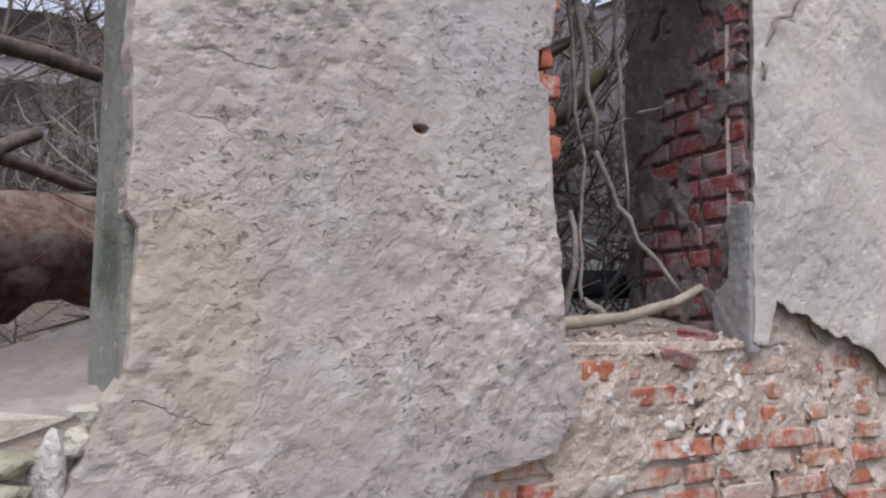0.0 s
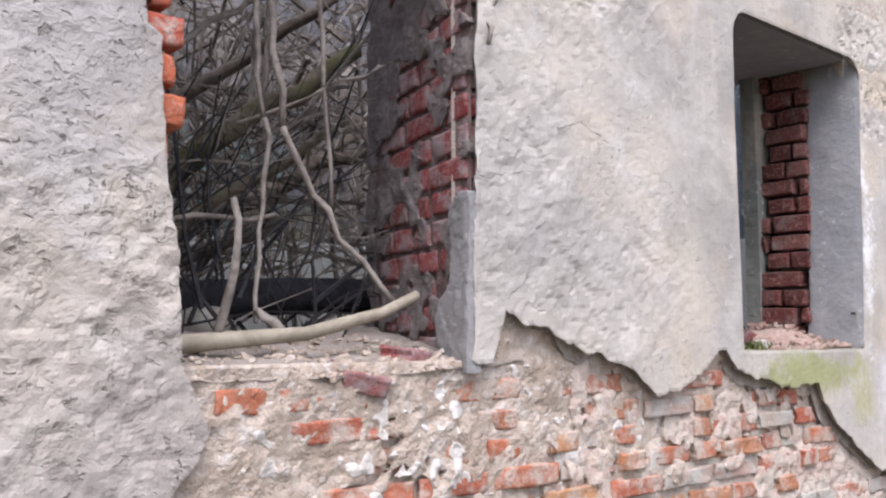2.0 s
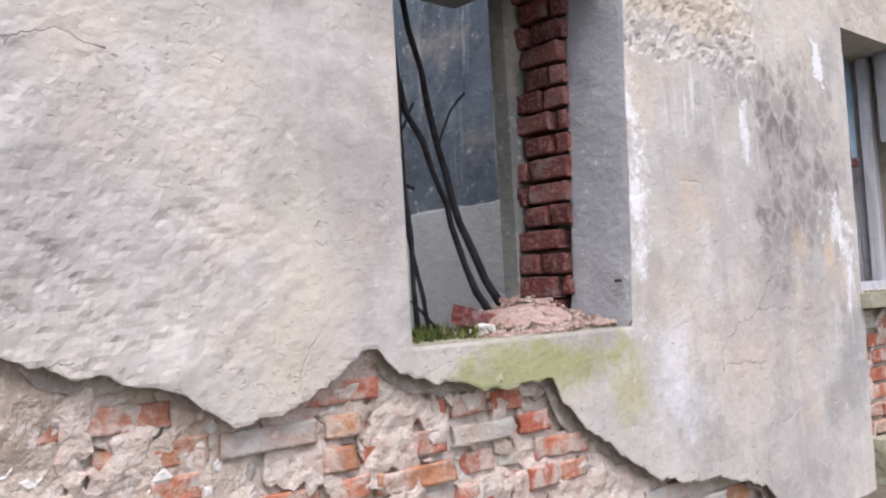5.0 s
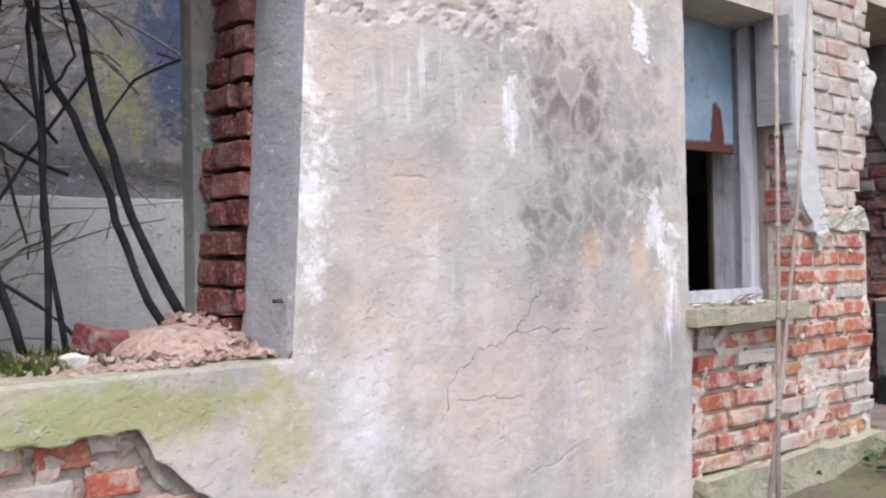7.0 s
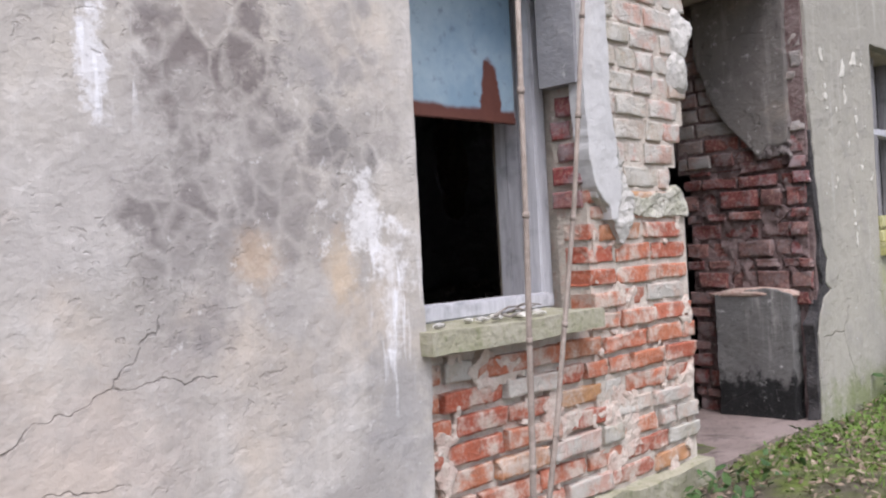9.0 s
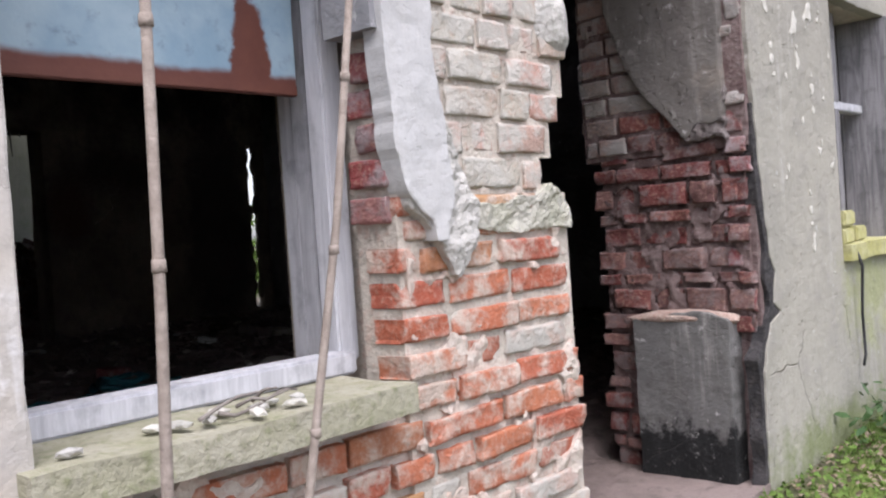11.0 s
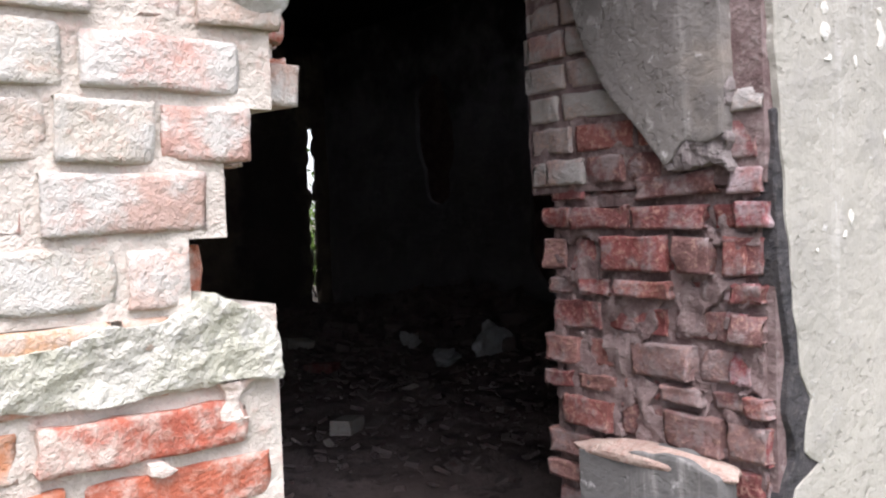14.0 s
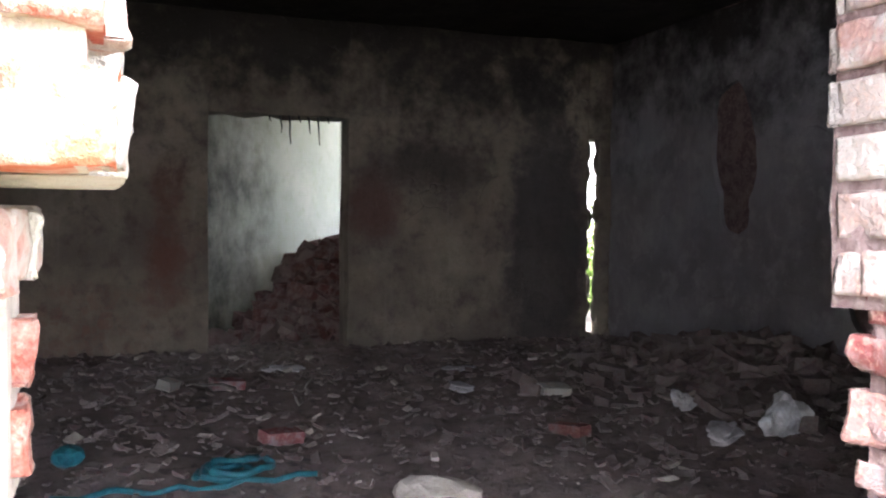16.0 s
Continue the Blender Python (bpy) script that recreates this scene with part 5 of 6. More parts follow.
tagged(tube("teal_hose", bend(on_floor(7.5, 3.6, 0.03), on_floor(8.6, 3.65, 0.03), 12, 0.05, 0.02, (0, 1, 0)), 0.014, 0.014, M_TEAL), "teal plastic hose stretched over the floor", "hose")
tagged(chunk("teal_bucket_shard", on_floor(7.55, 4.05, 0.08), (0.14, 0.14, 0.1), M_TEAL, 44, sub=2, rough=0.2), "broken teal plastic shard", "plastic shard")
for i in range(7):
    x, y = rng.uniform(7.6, 9.0), rng.uniform(5.0, 6.8)
    tagged(tube("dry_stick", bend(on_floor(x, y, 0.03), on_floor(x + rng.uniform(-0.4, 0.4), y + rng.uniform(-0.3, 0.3), 0.12), 6, 0.04, 0.01), 0.012, 0.006, M_TWIG), "dry stick lying on the rubbish", "stick", group="sticks on the floor")

# ---- roofless room behind the first two windows ----
ROOM_Y, DADO = 2.9, 1.33
room_wall = tagged(boxes("wall_room_back", [(2.3, 5.65, ROOM_Y, ROOM_Y + 0.35, -0.2, 3.0)], M_ROOM, cuts=3, rough=0.006), "inner wall with peeling grey, yellow and blue paint", "wall", kind="structure")
sheet("white_dado", lambda u, z: min(DADO + 0.012 * n3(u, z, 8, 3) - z, 5.64 - u, u - 2.35, z - 0.1) + 0.0 - max(0.0, n3(u, z, 9, 7.7) - 0.42) * 0.4, 2.3, 5.66, 0.0, 1.5, 0.03, lambda u, z: ROOM_Y - 0.008, 0.012, M_DADO, room_wall, "white dado paint")
room_side = tagged(boxes("wall_room_side", [(5.56, 5.645, IN, ROOM_Y, -0.2, 3.0)], M_ROOMD, cuts=2, rough=0.004), "inner side wall with peeling blue paint", "wall", kind="structure")
sheet("white_dado", lambda u, z: min(DADO + 0.012 * n3(u, z, 8, 5) - z, ROOM_Y - 0.01 - u, u - 0.7, z - 0.1), 0.7, 2.9, 0.0, 1.5, 0.03, lambda u, z: 5.552, 0.01, M_DADO, room_side, "white dado paint", FX)
floor2 = tagged(boxes("floor_room", [(-4, 5.56, IN, 2.9, -0.1, 0.32)], M_DARKDIRT, cuts=14, rough=0.05), "earth floor overgrown with brush", "floor", kind="structure")

# dirt heap and plants on the second window's ledge
pts_ = []
for _ in range(900):
    x, y = rng.uniform(4.02, 4.5), rng.uniform(0.05, 0.5)
    h = 0.11 * math.exp(-((x - 4.42) / 0.17) ** 2) * math.exp(-((y - 0.33) / 0.2) ** 2)
    pts_.append((x, y, 0.722 + h * rng.uniform(0.3, 1.0)))
tagged(rubble_mesh("brick_crumbs", pts_, M_DEBRIS, 0.004, 0.022, 7, 0.7), "heap of pink brick and mortar crumbs on the ledge", "rubble", kind="stuff")
tagged(chunk("dust_mound", (4.40, 0.33, 0.72), (0.42, 0.42, 0.17), M_DEBRIS, 51, sub=4, rough=0.12), "heap of pink mortar dust on the ledge", "rubble")
ob = new("loose_brick", brick_mesh(0.2, 0.06, M_MAROON, 2, 0.01))
ob.matrix_world = pose(4.24, 0.30, 0.752, 12, 10, 12)
tagged(ob, "broken red brick on the mossy ledge", "brick")
tagged(chunk("plaster_crumb", (4.07, 0.18, 0.74), (0.07, 0.05, 0.04), M_FLAKE, 3, sub=2), "white crumb of plaster on the mossy ledge", "debris")
mv, mf = [], []
for _ in range(1500):
    x, y = rng.uniform(3.66, 4.22), rng.uniform(0.12, 0.5)
    if noise.noise(Vector((x * 9, y * 9, 2.0))) < rng.uniform(-0.3, 0.2):
        continue
    b = Vector((x, y, 0.722))
    tip = b + Vector((rng.uniform(-0.03, 0.03), rng.uniform(-0.03, 0.02), rng.uniform(0.004, 0.05)))
    w = Vector((rng.uniform(-0.006, 0.006), rng.uniform(-0.006, 0.006), 0))
    n0 = len(mv)
    mv += [b - w, b + w, tip]
    mf.append((n0, n0 + 1, n0 + 2))
tagged(mesh_ob("moss_tufts", mv, mf, M_MOSS), "green moss and grass tufts on the ledge", "moss", kind="stuff")

# dark vines in the second window
VINES = [(((4.12, 0.58, 2.0), (4.083, 0.55, 1.574), (4.114, 0.55, 1.2), (4.115, 0.52, 0.73)), 0.009), (((4.09, 0.6, 2.0), (4.111, 0.55, 1.56), (4.113, 0.55, 1.09), (4.16, 0.52, 0.73)), 0.008),
         (((3.98, 0.65, 2.0), (4.061, 0.57, 1.71), (4.139, 0.55, 1.438), (4.265, 0.55, 1.205), (4.327, 0.54, 1.01), (4.42, 0.5, 0.78)), 0.012), (((4.12, 0.65, 2.0), (4.184, 0.57, 1.73), (4.27, 0.55, 1.335), (4.349, 0.55, 1.09), (4.475, 0.5, 0.80)), 0.014),
         (((3.87, 0.55, 2.05), (3.85, 0.55, 1.6), (3.84, 0.55, 1.2), (3.825, 0.52, 0.5)), 0.024), (((3.866, 0.55, 1.252), (3.943, 0.53, 1.166), (3.931, 0.52, 1.03), (3.85, 0.55, 0.82)), 0.014), (((3.941, 0.53, 1.14), (3.976, 0.52, 1.06), (3.987, 0.52, 0.956), (4.05, 0.5, 0.73)), 0.012),
         (((3.862, 0.55, 1.34), (4.007, 0.6, 1.289), (4.196, 0.6, 1.203)), 0.006), (((3.86, 0.55, 1.25), (3.98, 0.6, 1.45), (4.06, 0.65, 1.75), (4.15, 0.7, 2.0)), 0.008), (((3.9, 0.6, 0.86), (4.02, 0.62, 1.12), (4.3, 0.7, 1.52)), 0.005), (((3.9, 0.6, 1.0), (4.05, 0.6, 0.9), (4.22, 0.55, 0.74)), 0.006), (((4.27, 0.55, 1.33), (4.38, 0.6, 1.48), (4.6, 0.75, 1.6)), 0.005),
         (((3.95, 0.7, 1.95), (4.02, 0.7, 1.5), (4.2, 0.7, 1.3)), 0.005), (((4.2, 0.75, 1.9), (4.25, 0.7, 1.55), (4.14, 0.6, 1.42)), 0.005)]
for line, r in VINES:
    pts_ = [q for a, b in zip(line, line[1:]) for q in bend(a, b, 4, 0.008, 0.004)[:-1]] + [Vector(line[-1])]
    vine = tagged(tube("vine", pts_, r * 0.7, r, M_VINE, wob=0.16), "dark leafless vine growing through the window", "vine", group="vines in the window")

# brush in the first window
BIG = [((1.35, 0.85, 0.62), (2.75, 0.95, 1.78), 0.05, M_BARKM), ((1.45, 0.78, 0.70), (2.6, 0.86, 1.45), 0.026, M_BARKM), ((1.5, 0.92, 1.05), (2.7, 1.0, 1.98), 0.03, M_BARK), ((1.45, 0.85, 1.35), (2.4, 0.9, 2.1), 0.035, M_TWIG), ((1.3, 0.9, 0.66), (2.5, 1.0, 1.15), 0.03, M_BARK), ((1.35, 1.0, 0.75), (2.4, 1.1, 1.55), 0.022, M_BARKM), ((1.7, 1.5, 0.7), (3.3, 1.6, 1.6), 0.05, M_BARK), ((2.1, 1.8, 0.6), (3.6, 2.0, 1.9), 0.04, M_BARK)]
for a, b, r, m_ in BIG:
    tagged(tube("fallen_limb", bend(a, b, 12, 0.06, 0.015), r, r * 0.6, m_), "leaning mossy bare limb in the overgrown room", "limb", group="limbs in the room")
tagged(tube("charred_log", bend((1.55, 0.82, 0.84), (3.1, 0.92, 0.93), 8, 0.02, 0.006), 0.062, 0.055, M_BLACK, sides=12), "thick black charred log lying across the room", "log")
tagged(tube("charred_log", bend((1.6, 1.3, 0.66), (3.2, 1.35, 0.72), 8, 0.02, 0.006), 0.09, 0.08, M_BLACK, sides=12), "thick black charred log lying across the room", "log")
branch = tagged(tube("fallen_branch", [(1.66, 0.22, 0.745), (1.78, 0.21, 0.752), (1.95, 0.2, 0.765), (2.08, 0.19, 0.775), (2.18, 0.18, 0.80), (2.28, 0.165, 0.825), (2.38, 0.15, 0.872)], 0.022, 0.013, M_PLANK), "pale bare branch lying on the window ledge", "branch")
tube("side_twig", bend((1.86, 0.21, 0.76), (1.9, 0.22, 1.08), 7, 0.03, 0.006), 0.012, 0.008, M_TWIG, branch)
tube("side_twig", bend((2.02, 0.2, 0.77), (1.98, 0.25, 0.83), 4, 0.01, 0.004), 0.016, 0.01, M_TWIG, branch)
HANG = [((1.98, 0.3, 2.0), (2.06, 0.28, 1.28), 0.011), ((2.06, 0.28, 1.28), (2.36, 0.2, 0.84), 0.009), ((2.22, 0.35, 2.0), (2.22, 0.3, 1.1), 0.007), ((2.0, 0.35, 1.95), (2.02, 0.3, 1.3), 0.008), ((2.02, 0.3, 1.3), (1.98, 0.25, 0.8), 0.007),
        ((2.64, -0.05, 1.80), (2.47, -0.02, 1.50), 0.007), ((2.30, 0.12, 1.46), (2.0, 0.4, 1.3), 0.006), ((1.75, 0.3, 2.0), (1.70, 0.3, 1.2), 0.008), ((2.12, 0.4, 1.95), (2.1, 0.45, 1.4), 0.006), ((1.7, 0.4, 1.35), (2.2, 0.5, 1.75), 0.010), ((1.62, 0.5, 1.0), (2.3, 0.6, 1.1), 0.008)]
for a, b, r in HANG:
    tagged(tube("hanging_vine", bend(a, b, 9, 0.03, 0.008), r, r * 0.8, M_TWIG), "bare grey vine hanging in the window opening", "vine", group="vines in the window")
tagged(chunk("broken_brick_lump", (2.1, 0.75, 0.80), (0.16, 0.14, 0.13), M_PALE, 61, sub=2), "broken pale brick lump among the brush", "brick")
ob = new("loose_brick", brick_mesh(0.1, 0.045, M_MAROON, 1, 0.01))
ob.matrix_world = pose(2.33, 0.06, 0.715, 5, 8, 20)
tagged(ob, "broken red brick on the dirty ledge", "brick")
ob = new("loose_brick", brick_mesh(0.12, 0.05, M_MAROON, 3, 0.01))
ob.matrix_world = pose(2.13, 0.02, 0.66, 15, 12, -10)
tagged(ob, "broken red brick stuck in the crumbling ledge", "brick")


def brush(name, n, box, r, mat, seed, label, lean=1.0, length=(0.4, 1.3)):
    """Tangled twigs, joined."""
    rg = random.Random(seed)
    v, f = [], []
    keep = random.getstate()
    random.seed(seed)
    for _ in range(n):
        p = Vector([rg.uniform(box[i], box[i + 1]) for i in (0, 2, 4)])
        d = Vector((rg.gauss(0.25, 0.6), rg.gauss(0, 0.45), rg.gauss(0.5 * lean, 0.5))).normalized() * rg.uniform(*length)
        if p.y + d.y < 0.55 and p.y < 3.3:
            d.y = 0.6 - p.y
        rad = r * rg.uniform(0.35, 1.3)
        tube_mesh(v, f, bend(p, p + d, 6, 0.12 * d.length, 0.012), rad, rad * 0.4, 4)
        for _k in range(2):
            q = p + d * rg.uniform(0.3, 0.8)
            e = (d + Vector((rg.gauss(0, 0.5), rg.gauss(0, 0.5), rg.gauss(0, 0.5))) * d.length).normalized() * d.length * rg.uniform(0.25, 0.5)
            tube_mesh(v, f, bend(q, q + e, 4, 0.05, 0.008), rad * 0.5, rad * 0.2, 3)
    random.setstate(keep)
    return tagged(mesh_ob(name, v, f, mat), label, "brush", kind="stuff")


brush("brushwood", 120, (1.3, 3.4, 0.8, 1.7, 0.5, 1.5), 0.010, M_TWIG, 11, "tangled dead grey brushwood filling the room")
brush("brushwood", 170, (1.6, 4.2, 1.4, 2.7, 0.4, 1.9), 0.012, M_TWIG, 12, "tangled brown brushwood filling the room")
brush("brushwood", 300, (1.2, 4.4, 1.2, 2.8, 1.3, 2.9), 0.012, M_TWIG, 15, "dark tangled branches hanging into the room", lean=0.2)
brush("brushwood", 60, (1.6, 2.3, 0.45, 0.9, 0.6, 0.9), 0.006, M_VINE, 13, "dark wet twigs on the ground")

# fallen trunk and wood beyond the opening
trunk = empty("fallen_tree", label="fallen rotten tree trunk with reddish broken wood", category="tree trunk")
tv, tf = [], []
tube_mesh(tv, tf, bend((-1.7, 0.95, 0.48), (1.7, 2.75, 1.13), 26, 0.06, 0.035, (0, 0, 1)), 0.33, 0.19, 22, 0.22)
mesh_ob("trunk", tv, tf, M_ROT, trunk, smooth=True)
for a, b, r in [((0.0, 2.2, 1.0), (0.9, 2.5, 1.55), 0.05), ((0.3, 2.3, 1.6), (-0.6, 2.6, 2.4), 0.04), ((-0.8, 2.4, 2.25), (1.6, 2.9, 1.9), 0.06), ((-0.3, 2.0, 1.36), (1.2, 2.6, 1.32), 0.045), ((0.2, 2.4, 2.1), (0.5, 2.6, 3.2), 0.025), ((0.0, 2.4, 2.1), (-0.2, 2.6, 3.2), 0.02), ((0.6, 2.5, 2.0), (1.4, 2.7, 2.9), 0.02)]:
    tube("limb", bend(a, b, 9, 0.08, 0.02), r, r * 0.6, M_BARK, trunk)
brush("brushwood", 420, (-2.5, 3.2, 3.4, 7.0, -0.2, 1.8), 0.012, M_TWIG, 14, "tangled grey undergrowth behind the ruin", length=(0.6, 1.8))


def sapling(x, y, h, seed):
    rg = random.Random(seed)
    keep = random.getstate()
    random.seed(seed)
    base = Vector((x, y, ground_z(x, y) - 0.1))
    top = base + Vector((rg.uniform(-0.15, 0.15) * h, rg.uniform(-0.1, 0.1) * h, h))
    tree = empty("bare_tree", label="bare grey winter tree on the wooded slope", category="tree", group="trees on the slope")
    line = bend(base, top, 9, 0.05 * h, 0.02 * h)
    tube("trunk", line, 0.018 * h + 0.02, 0.01, M_BARK, tree, sides=6)
    v, f = [], []
    for i in range(26):
        q = line[rg.randrange(2, 9)]
        d = Vector((rg.gauss(0, 1), rg.gauss(0, 1), rg.uniform(0.2, 1.2))).normalized() * h * rg.uniform(0.15, 0.38)
        tube_mesh(v, f, bend(q, q + d, 5, 0.1 * d.length, 0.02 * h * 0.5), 0.006 * h, 0.004, 4)
        for _k in range(4):
            s = q + d * rg.uniform(0.3, 1)
            e = Vector((rg.gauss(0, 1), rg.gauss(0, 1), rg.uniform(-0.1, 1))).normalized() * h * rg.uniform(0.06, 0.16)
            tube_mesh(v, f, [s, s + e * 0.5 + Vector((0, 0, 0.01 * h)), s + e], 0.003 * h, 0.002, 3)
    mesh_ob("crown", v, f, M_BARK, tree)
    random.setstate(keep)


for i in range(34):
    sapling(rng.uniform(-14, 14), rng.uniform(13, 42), rng.uniform(4, 9), 100 + i)
hv, hf = [], []
for i in range(81):
    for j in range(9):
        x = -375 + 5 * i
        hv.append((x, 75 + 6 * noise.noise(Vector((x * 0.05, j, 1))), j * 3.1 * (1 + 0.2 * noise.noise(Vector((x * 0.06, 3.0, 2))))))
for i in range(80):
    for j in range(8):
        hf.append((i * 9 + j, (i + 1) * 9 + j, (i + 1) * 9 + j + 1, i * 9 + j + 1))
tagged(mesh_ob("backdrop", hv, hf, M_HILL), "hazy grey-brown winter wood on a far slope", "backdrop", kind="structure")

# tall dry stems before the third window
STEMS = [((6.115, -0.33, -0.15), (6.15, -0.33, 0.5), (6.172, -0.33, 1.0), (6.20, -0.33, 2.1)), ((6.30, -0.17, -0.1), (6.47, -0.155, 0.45), (6.622, -0.15, 1.1), (6.80, -0.14, 2.1))]
for s in STEMS:
    st = tagged(tube("dry_plant_stem", s, 0.0085, 0.0065, M_STEM, sides=10), "tall tan dry plant stem standing before the wall", "plant stem", group="stems at the wall")
    for q in (0.45, 0.75, 1.05, 1.35, 1.65):
        i = max(j for j in range(3) if s[j][2] <= q)
        p = Vector(s[i]).lerp(Vector(s[i + 1]), (q - s[i][2]) / (s[i + 1][2] - s[i][2]))
        tube("node_ring", [p - Vector((0, 0, 0.008)), p, p + Vector((0, 0, 0.008))], 0.0095, 0.0088, M_STEM, st, sides=8)

# ---- plants and litter at the wall's foot ----
gvv, gff = [], []
for _ in range(40000):
    x = rng.uniform(7.7, 12.5)
    y = -abs(rng.gauss(0, 1.3)) - 0.02
    if noise.noise(Vector((x * 1.3, y * 1.3, 3.0))) < rng.uniform(-0.35, 0.25):
        continue
    b = Vector((x, y, ground_z(x, y) - 0.005))
    tip = b + Vector((rng.gauss(0, 0.02), rng.gauss(0, 0.02), rng.uniform(0.015, 0.06)))
    w = Vector((rng.uniform(-1, 1), rng.uniform(-1, 1), 0)) * 0.0035
    n0 = len(gvv)
    gvv += [b - w, b + w, tip]
    gff.append((n0, n0 + 1, n0 + 2))
tagged(mesh_ob("grass", gvv, gff, M_GRASS), "short damp green grass", "grass", kind="stuff")


def leaf_mesh(name, n, mat, region, size, seed, up, label):
    rg = random.Random(seed)
    v, f = [], []
    for _ in range(n):
        x, y = region(rg)
        c = Vector((x, y, ground_z(x, y) + rg.uniform(0.004, up)))
        m = Euler((rg.gauss(0, 0.5), rg.gauss(0, 0.5), rg.uniform(0, 6.3))).to_matrix()
        s = size * rg.uniform(0.5, 1.3)
        n0 = len(v)
        for q in ((-1, 0, 0), (-0.3, -0.5, 0.12), (0.5, -0.35, 0.1), (1, 0, -0.05), (0.5, 0.35, 0.12), (-0.3, 0.5, 0.08)):
            v.append(c + m @ (Vector(q) * s))
        f.append(tuple(range(n0, n0 + 6)))
    return tagged(mesh_ob(name, v, f, mat), label, "leaves", kind="stuff")


leaf_mesh("dead_leaves", 4200, M_LEAFDEAD, lambda g: (g.uniform(7.4, 12.5), -abs(g.gauss(0, 0.9)) - 0.02), 0.016, 3, 0.025, "damp brown dead leaves on the ground")
leaf_mesh("ivy", 700, M_IVY, lambda g: (g.uniform(9.3, 12.5), -abs(g.gauss(0, 0.25)) - 0.03), 0.03, 4, 0.2, "dark green ivy creeping at the wall's foot")
leaf_mesh("ground_weeds", 70, M_IVY, lambda g: (g.gauss(7.45, 0.25), -abs(g.gauss(0.12, 0.12)) - 0.05), 0.026, 15, 0.1, "dark green weeds at the wall's foot")
leaf_mesh("ground_weeds", 2200, M_GRASS, lambda g: (g.gauss(8.7, 0.6), -abs(g.gauss(0.3, 0.3)) - 0.02), 0.012, 5, 0.04, "low bright green weeds")
boxes("footing", [(6.2, 7.62, -0.012, 0.6, -0.5, 0.145)], M_SILL, wall_front, "mossy stone footing", cuts=15, rough=0.022)

# ---- bricks of the walls ----
LOWZ = [0.823 + 0.075 * i for i in range(-12, 4)]
HIGHZ = [1.158 + 0.083 * i for i in range(0, 13)]
for first, inside in ((6.16, lambda u, z: z < 0.70), (6.95, lambda u, z: z > 0.70)):
    lay(wall_front, first, 7.605, LOWZ, inside, lambda u, z, o: (u, 0.034 + o, z), 0, lambda u, z, g: M_PALE if g.random() < (0.28 if z < 0.6 and u > 6.75 else 0.08) else M_BRICK, 4, joint=0.013, wear=0.011, jut=0.009, tilt=1.3)
JX, JZ = [7.60, 7.44, 7.48, 7.505, 7.545, 7.58, 7.605, 7.62, 7.65], [1.10, 1.16, 1.20, 1.27, 1.32, 1.39, 1.42, 1.54, 1.75]
for c in range(len(HIGHZ) - 1):
    zc = (HIGHZ[c] + HIGHZ[c + 1]) / 2
    lay(wall_front, 7.02, lerp(zc, JZ, JX), HIGHZ[c:c + 2], lambda u, z: True, lambda u, z, o: (u, 0.028 + o, z), 0, M_PALE, 40 + c, lengths=(0.22, 0.2, 0.12), joint=0.008, wear=0.011, jut=0.006, tilt=0.8)
lay(wall_front, 6.95, 7.45, [1.048, 1.103, 1.158], lambda u, z: True, lambda u, z, o: (u, 0.034 + o, z), 0, M_BRICK, 61)
sheet("mortar_residue", lambda x, z: min(0.30 * n3(x, z, 5, 2.7) + 0.22 * n3(x, z, 14, 6.1) + 0.12 * n3(x, z, 37, 1.1) - 0.10, (0.69 - z) if x < 6.97 else 1, 7.585 - x, x - 6.17), 6.15, 7.62, 0.1, 1.06, 0.012,
      lambda x, z: 0.036 + 0.009 * n3(x, z, 12, 2) + 0.007 * n3(x, z, 33, 6), 0.03, M_RESB, wall_front, "smeared pale pink mortar")
# door's left jamb, seen past the corner
HEADZ = [1.435 + 0.081 * i for i in range(10)]
lay(wall_front, 0.24, 0.68, [1.352, 1.43], lambda u, z: True, lambda u, z, o: (7.66 + o, u, z), 90, M_PALE, 71, wear=0.014, tilt=2.5)
lay(wall_front, 7.56, 7.67, [1.405, 1.478], lambda u, z: True, lambda u, z, o: (u, 0.08 + o, z), 0, M_PALE, 72, lengths=(0.14,), wear=0.012)
lay(wall_front, 7.61, 7.745, HEADZ, lambda u, z: True, lambda u, z, o: (u - 0.015 + 0.03 * (z - 1.43), 0.225 + o, z), 0, M_REDB, 76, lengths=(0.14,), wear=0.012)
lay(wall_front, 0.27, 0.68, HEADZ, lambda u, z: True, lambda u, z, o: (7.736 + 0.03 * (z - 1.43) + o, u, z), 90, M_PALE, 77, wear=0.012)
lay(wall_front, 0.10, 0.68, HIGHZ[0:4], lambda u, z: u < 0.4 or u > 0.55, lambda u, z, o: ((7.655 if u > 0.55 else lerp(z, [1.15, 1.2, 1.39], [7.50, 7.52, 7.60])) + o, u, z), 90, M_BRICK, 79, wear=0.012)
lay(wall_front, 0.10, 0.68, LOWZ, lambda u, z: True, lambda u, z, o: (7.60 + 0.08 * u + o, u, z), 90, M_PALE, 78, wear=0.008)
pock_ = new("brick", brick_mesh(0.12, 0.06, M_REDB, 1, 0.01))
pock_.matrix_world = pose(1.245, 0.03, 1.185, 0, 0, 8)
pock_.parent = wall_front
# below the render's break
lay(wall_front, 1.45, 5.3, LOWZ[:-1], lambda u, z: z < lerp(u, CRX, CRZ) - 0.02 and z < 0.69, lambda u, z, o: (u, 0.042 + o, z), 0, lambda u, z, g: M_PALE if g.random() < 0.2 else M_BRICK, 5, joint=0.014, wear=0.014, jut=0.012, tilt=1.5)
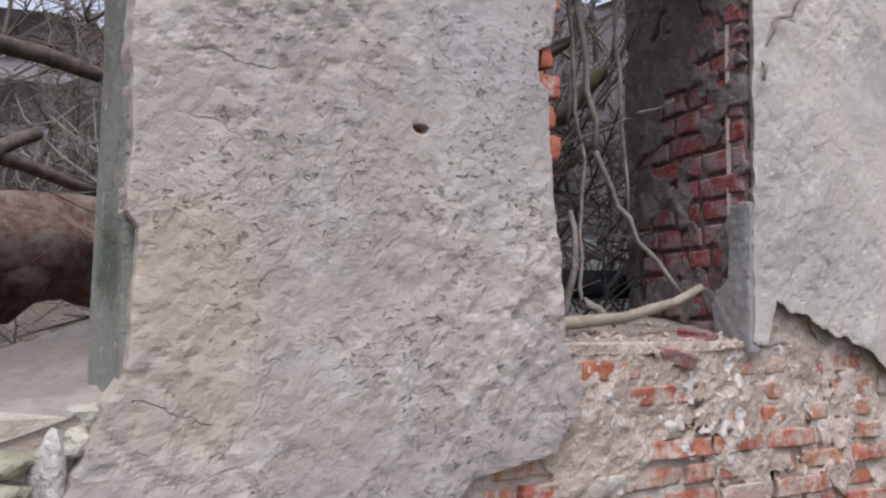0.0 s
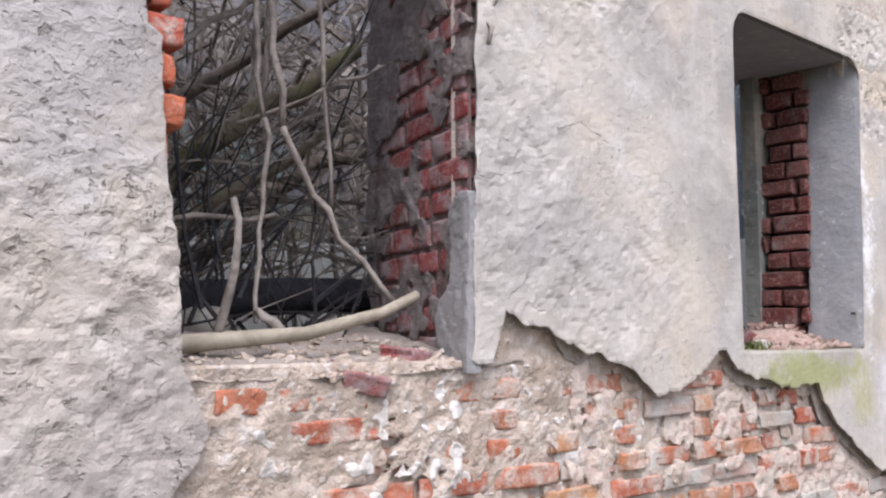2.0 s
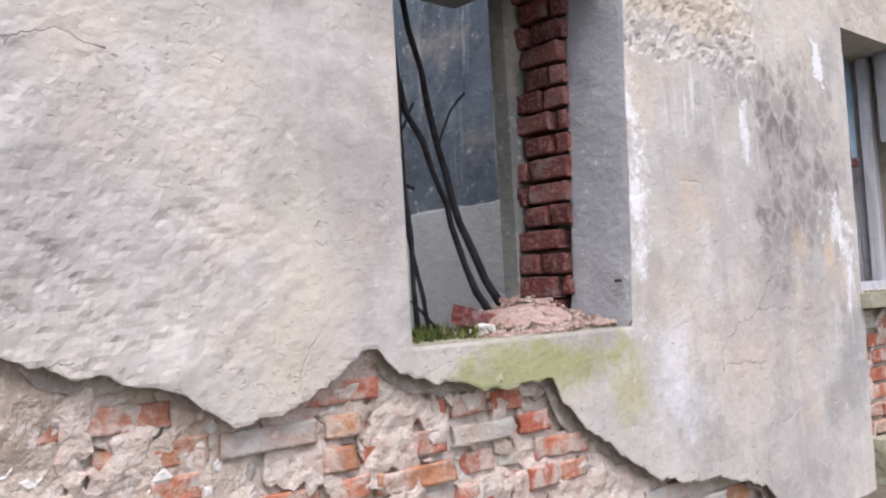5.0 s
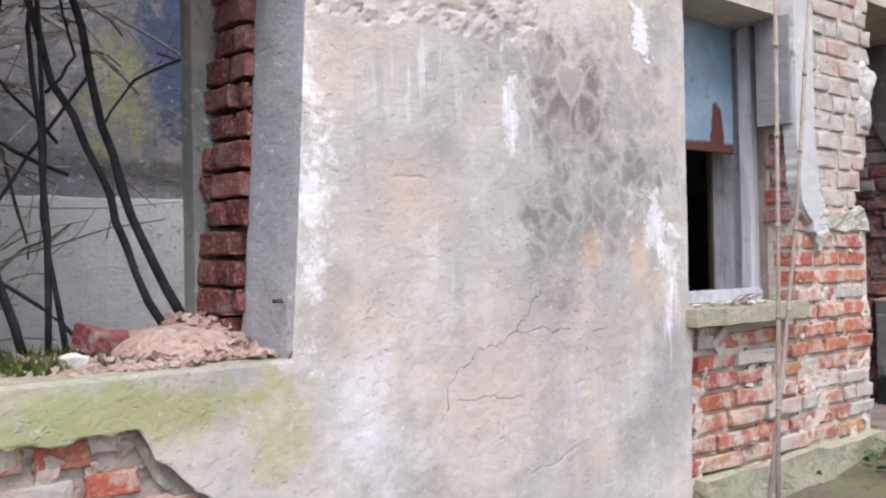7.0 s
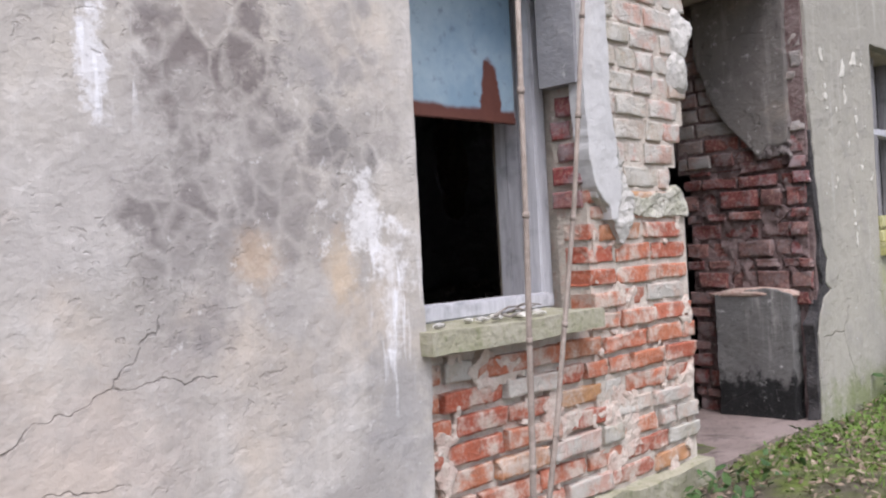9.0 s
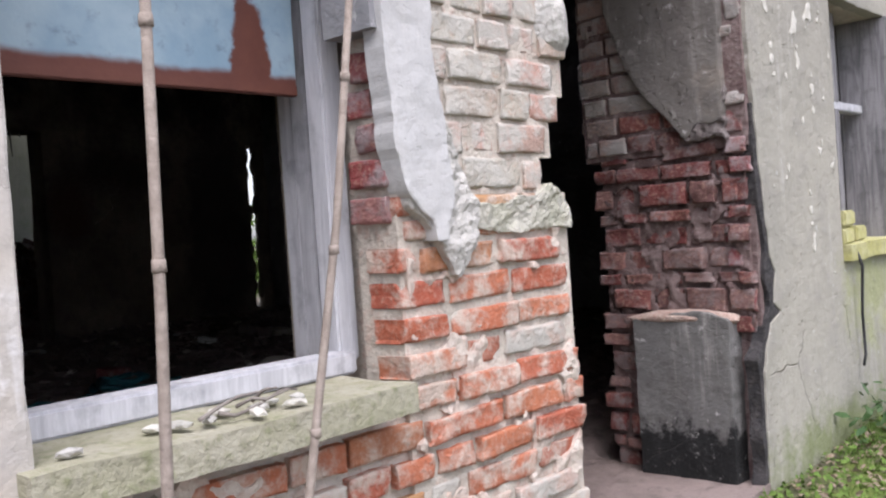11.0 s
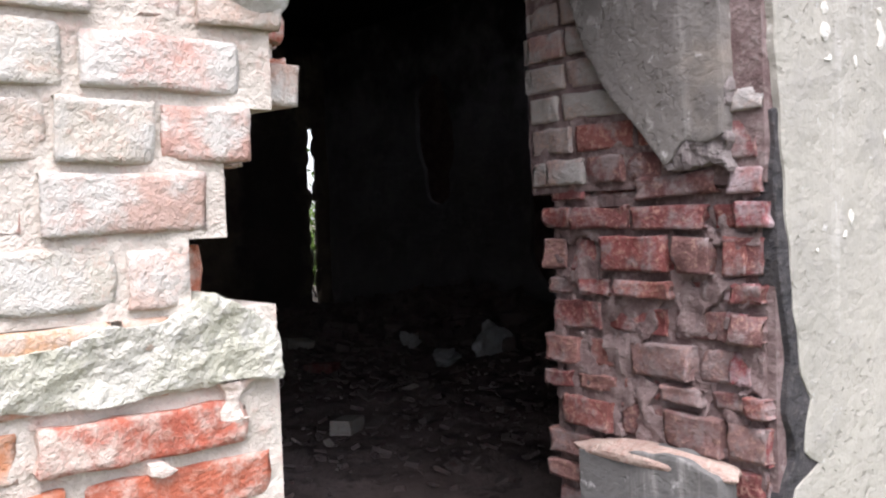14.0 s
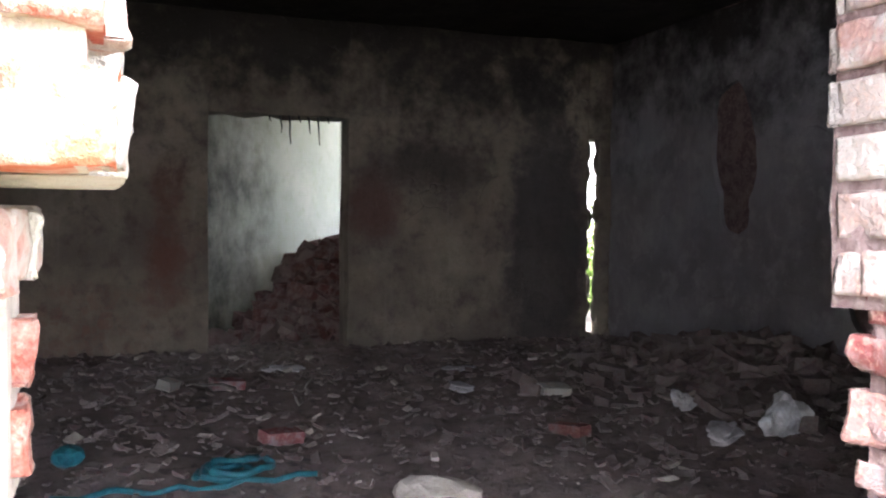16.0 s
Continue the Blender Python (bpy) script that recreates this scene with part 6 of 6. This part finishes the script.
# first window
lay(jamb1, 0.044, 0.60, [0.70 + 0.077 * i for i in range(17)], lambda u, z: u > 0.2 or z > 0.9, lambda u, z, o: (2.440 + 0.26 * u + o * 0.6, u, z), -104.5, M_MAROON, 6, lengths=(0.12, 0.12, 0.22), joint=0.012, wear=0.006, jut=0.004)
lay(wall_front, 1.605, 1.69, [1.09 + 0.077 * i for i in range(12)], lambda u, z: True, lambda u, z, o: (u, 0.012 + o, z), 0, M_REDB, 7, lengths=(0.12, 0.08), wear=0.008)
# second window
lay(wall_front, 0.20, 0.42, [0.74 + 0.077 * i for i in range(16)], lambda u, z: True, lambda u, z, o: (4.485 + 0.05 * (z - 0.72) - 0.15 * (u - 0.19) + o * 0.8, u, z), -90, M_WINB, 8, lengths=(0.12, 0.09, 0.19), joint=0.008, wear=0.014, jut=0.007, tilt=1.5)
# third window
lay(wall_front, 0.03, 0.18, [0.78 + 0.077 * i for i in range(10)], lambda u, z: 1.08 < z < 1.5, lambda u, z, o: (6.922 + 0.2 * u + o * 0.5, u, z), -90, M_MAROON, 9, lengths=(0.12, 0.1), wear=0.008)
# door's right jamb
DZ = [0.07 + 0.080 * i + 0.012 * math.sin(2.3 * i) for i in range(26)]
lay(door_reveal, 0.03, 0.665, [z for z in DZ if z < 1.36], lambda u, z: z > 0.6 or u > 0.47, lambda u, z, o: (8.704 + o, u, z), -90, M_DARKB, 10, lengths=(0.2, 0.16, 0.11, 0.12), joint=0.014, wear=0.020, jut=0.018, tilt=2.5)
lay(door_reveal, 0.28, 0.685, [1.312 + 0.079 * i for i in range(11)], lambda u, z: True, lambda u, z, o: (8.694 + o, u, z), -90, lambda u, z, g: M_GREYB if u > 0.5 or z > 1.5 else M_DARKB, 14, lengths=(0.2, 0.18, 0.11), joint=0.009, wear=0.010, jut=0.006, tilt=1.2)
lay(door_reveal, 8.70, 8.90, [1.312 + 0.079 * i for i in range(11)], lambda u, z: True, lambda u, z, o: (u, 0.702 + o, z), 180, M_GREYB, 15, lengths=(0.2,), joint=0.009, wear=0.010, jut=0.004)
sheet("mortar_lump", lambda u, z: min(lerp(z, [1.30, 1.34, 1.40, 1.46, 1.9], [0.16, 0.25, 0.20, 0.145, 0.13]) - u, u - lerp(z, [1.30, 1.9], [0.09, 0.10]), z - 1.335) + 0.018 * n3(u, z, 24, 5) + 0.008 * n3(u, z, 60, 5), 0.05, 0.3, 1.28, 1.9, 0.009,
      lambda u, z: 8.672 + 0.012 * n3(u, z, 20, 7) + 0.010 * n3(u, z, 45, 7), 0.05, M_JAMBM, door_reveal, "crumbling mortar at the render's edge", FX)
lay(door_reveal, 0.02, 0.13, DZ, lambda u, z: z > 0.66 and z < 1.9, lambda u, z, o: (8.70 + o, u, z), -90, lambda u, z, g: M_GREYB if z > 1.45 else (M_MAROON if g.random() < 0.5 else M_DARKB), 12, lengths=(0.1, 0.09), wear=0.012, jut=0.012, tilt=3)


# ---- bush outside the gap in the back wall ----
bush = empty("evergreen_bush", label="yellow-green bush outside the gap in the wall", category="bush")
rb = random.Random(8)
bv, bf = [], []
for _ in range(2200):
    c = Vector((14.0 + rb.gauss(0, 0.4), 10.6 + rb.gauss(0, 0.3), 0.3 + abs(rb.gauss(0, 0.62))))
    m = Euler((rb.uniform(0, 6.3), rb.uniform(0, 6.3), rb.uniform(0, 6.3))).to_matrix()
    n0 = len(bv)
    for q in ((-1, 0, 0), (0, -0.45, 0.1), (1, 0, 0), (0, 0.45, 0.1)):
        bv.append(c + m @ (Vector(q) * 0.05))
    bf.append((n0, n0 + 1, n0 + 2, n0 + 3))
mesh_ob("crown", bv, bf, M_GRASS, bush)
for i in range(5):
    tube("stem", bend((14.0, 10.6, ground_z(14.0, 10.6) - 0.05), (13.7 + 0.15 * i, 10.5 + 0.05 * i, 0.9), 6, 0.05, 0.01), 0.02, 0.01, M_BARK, bush)
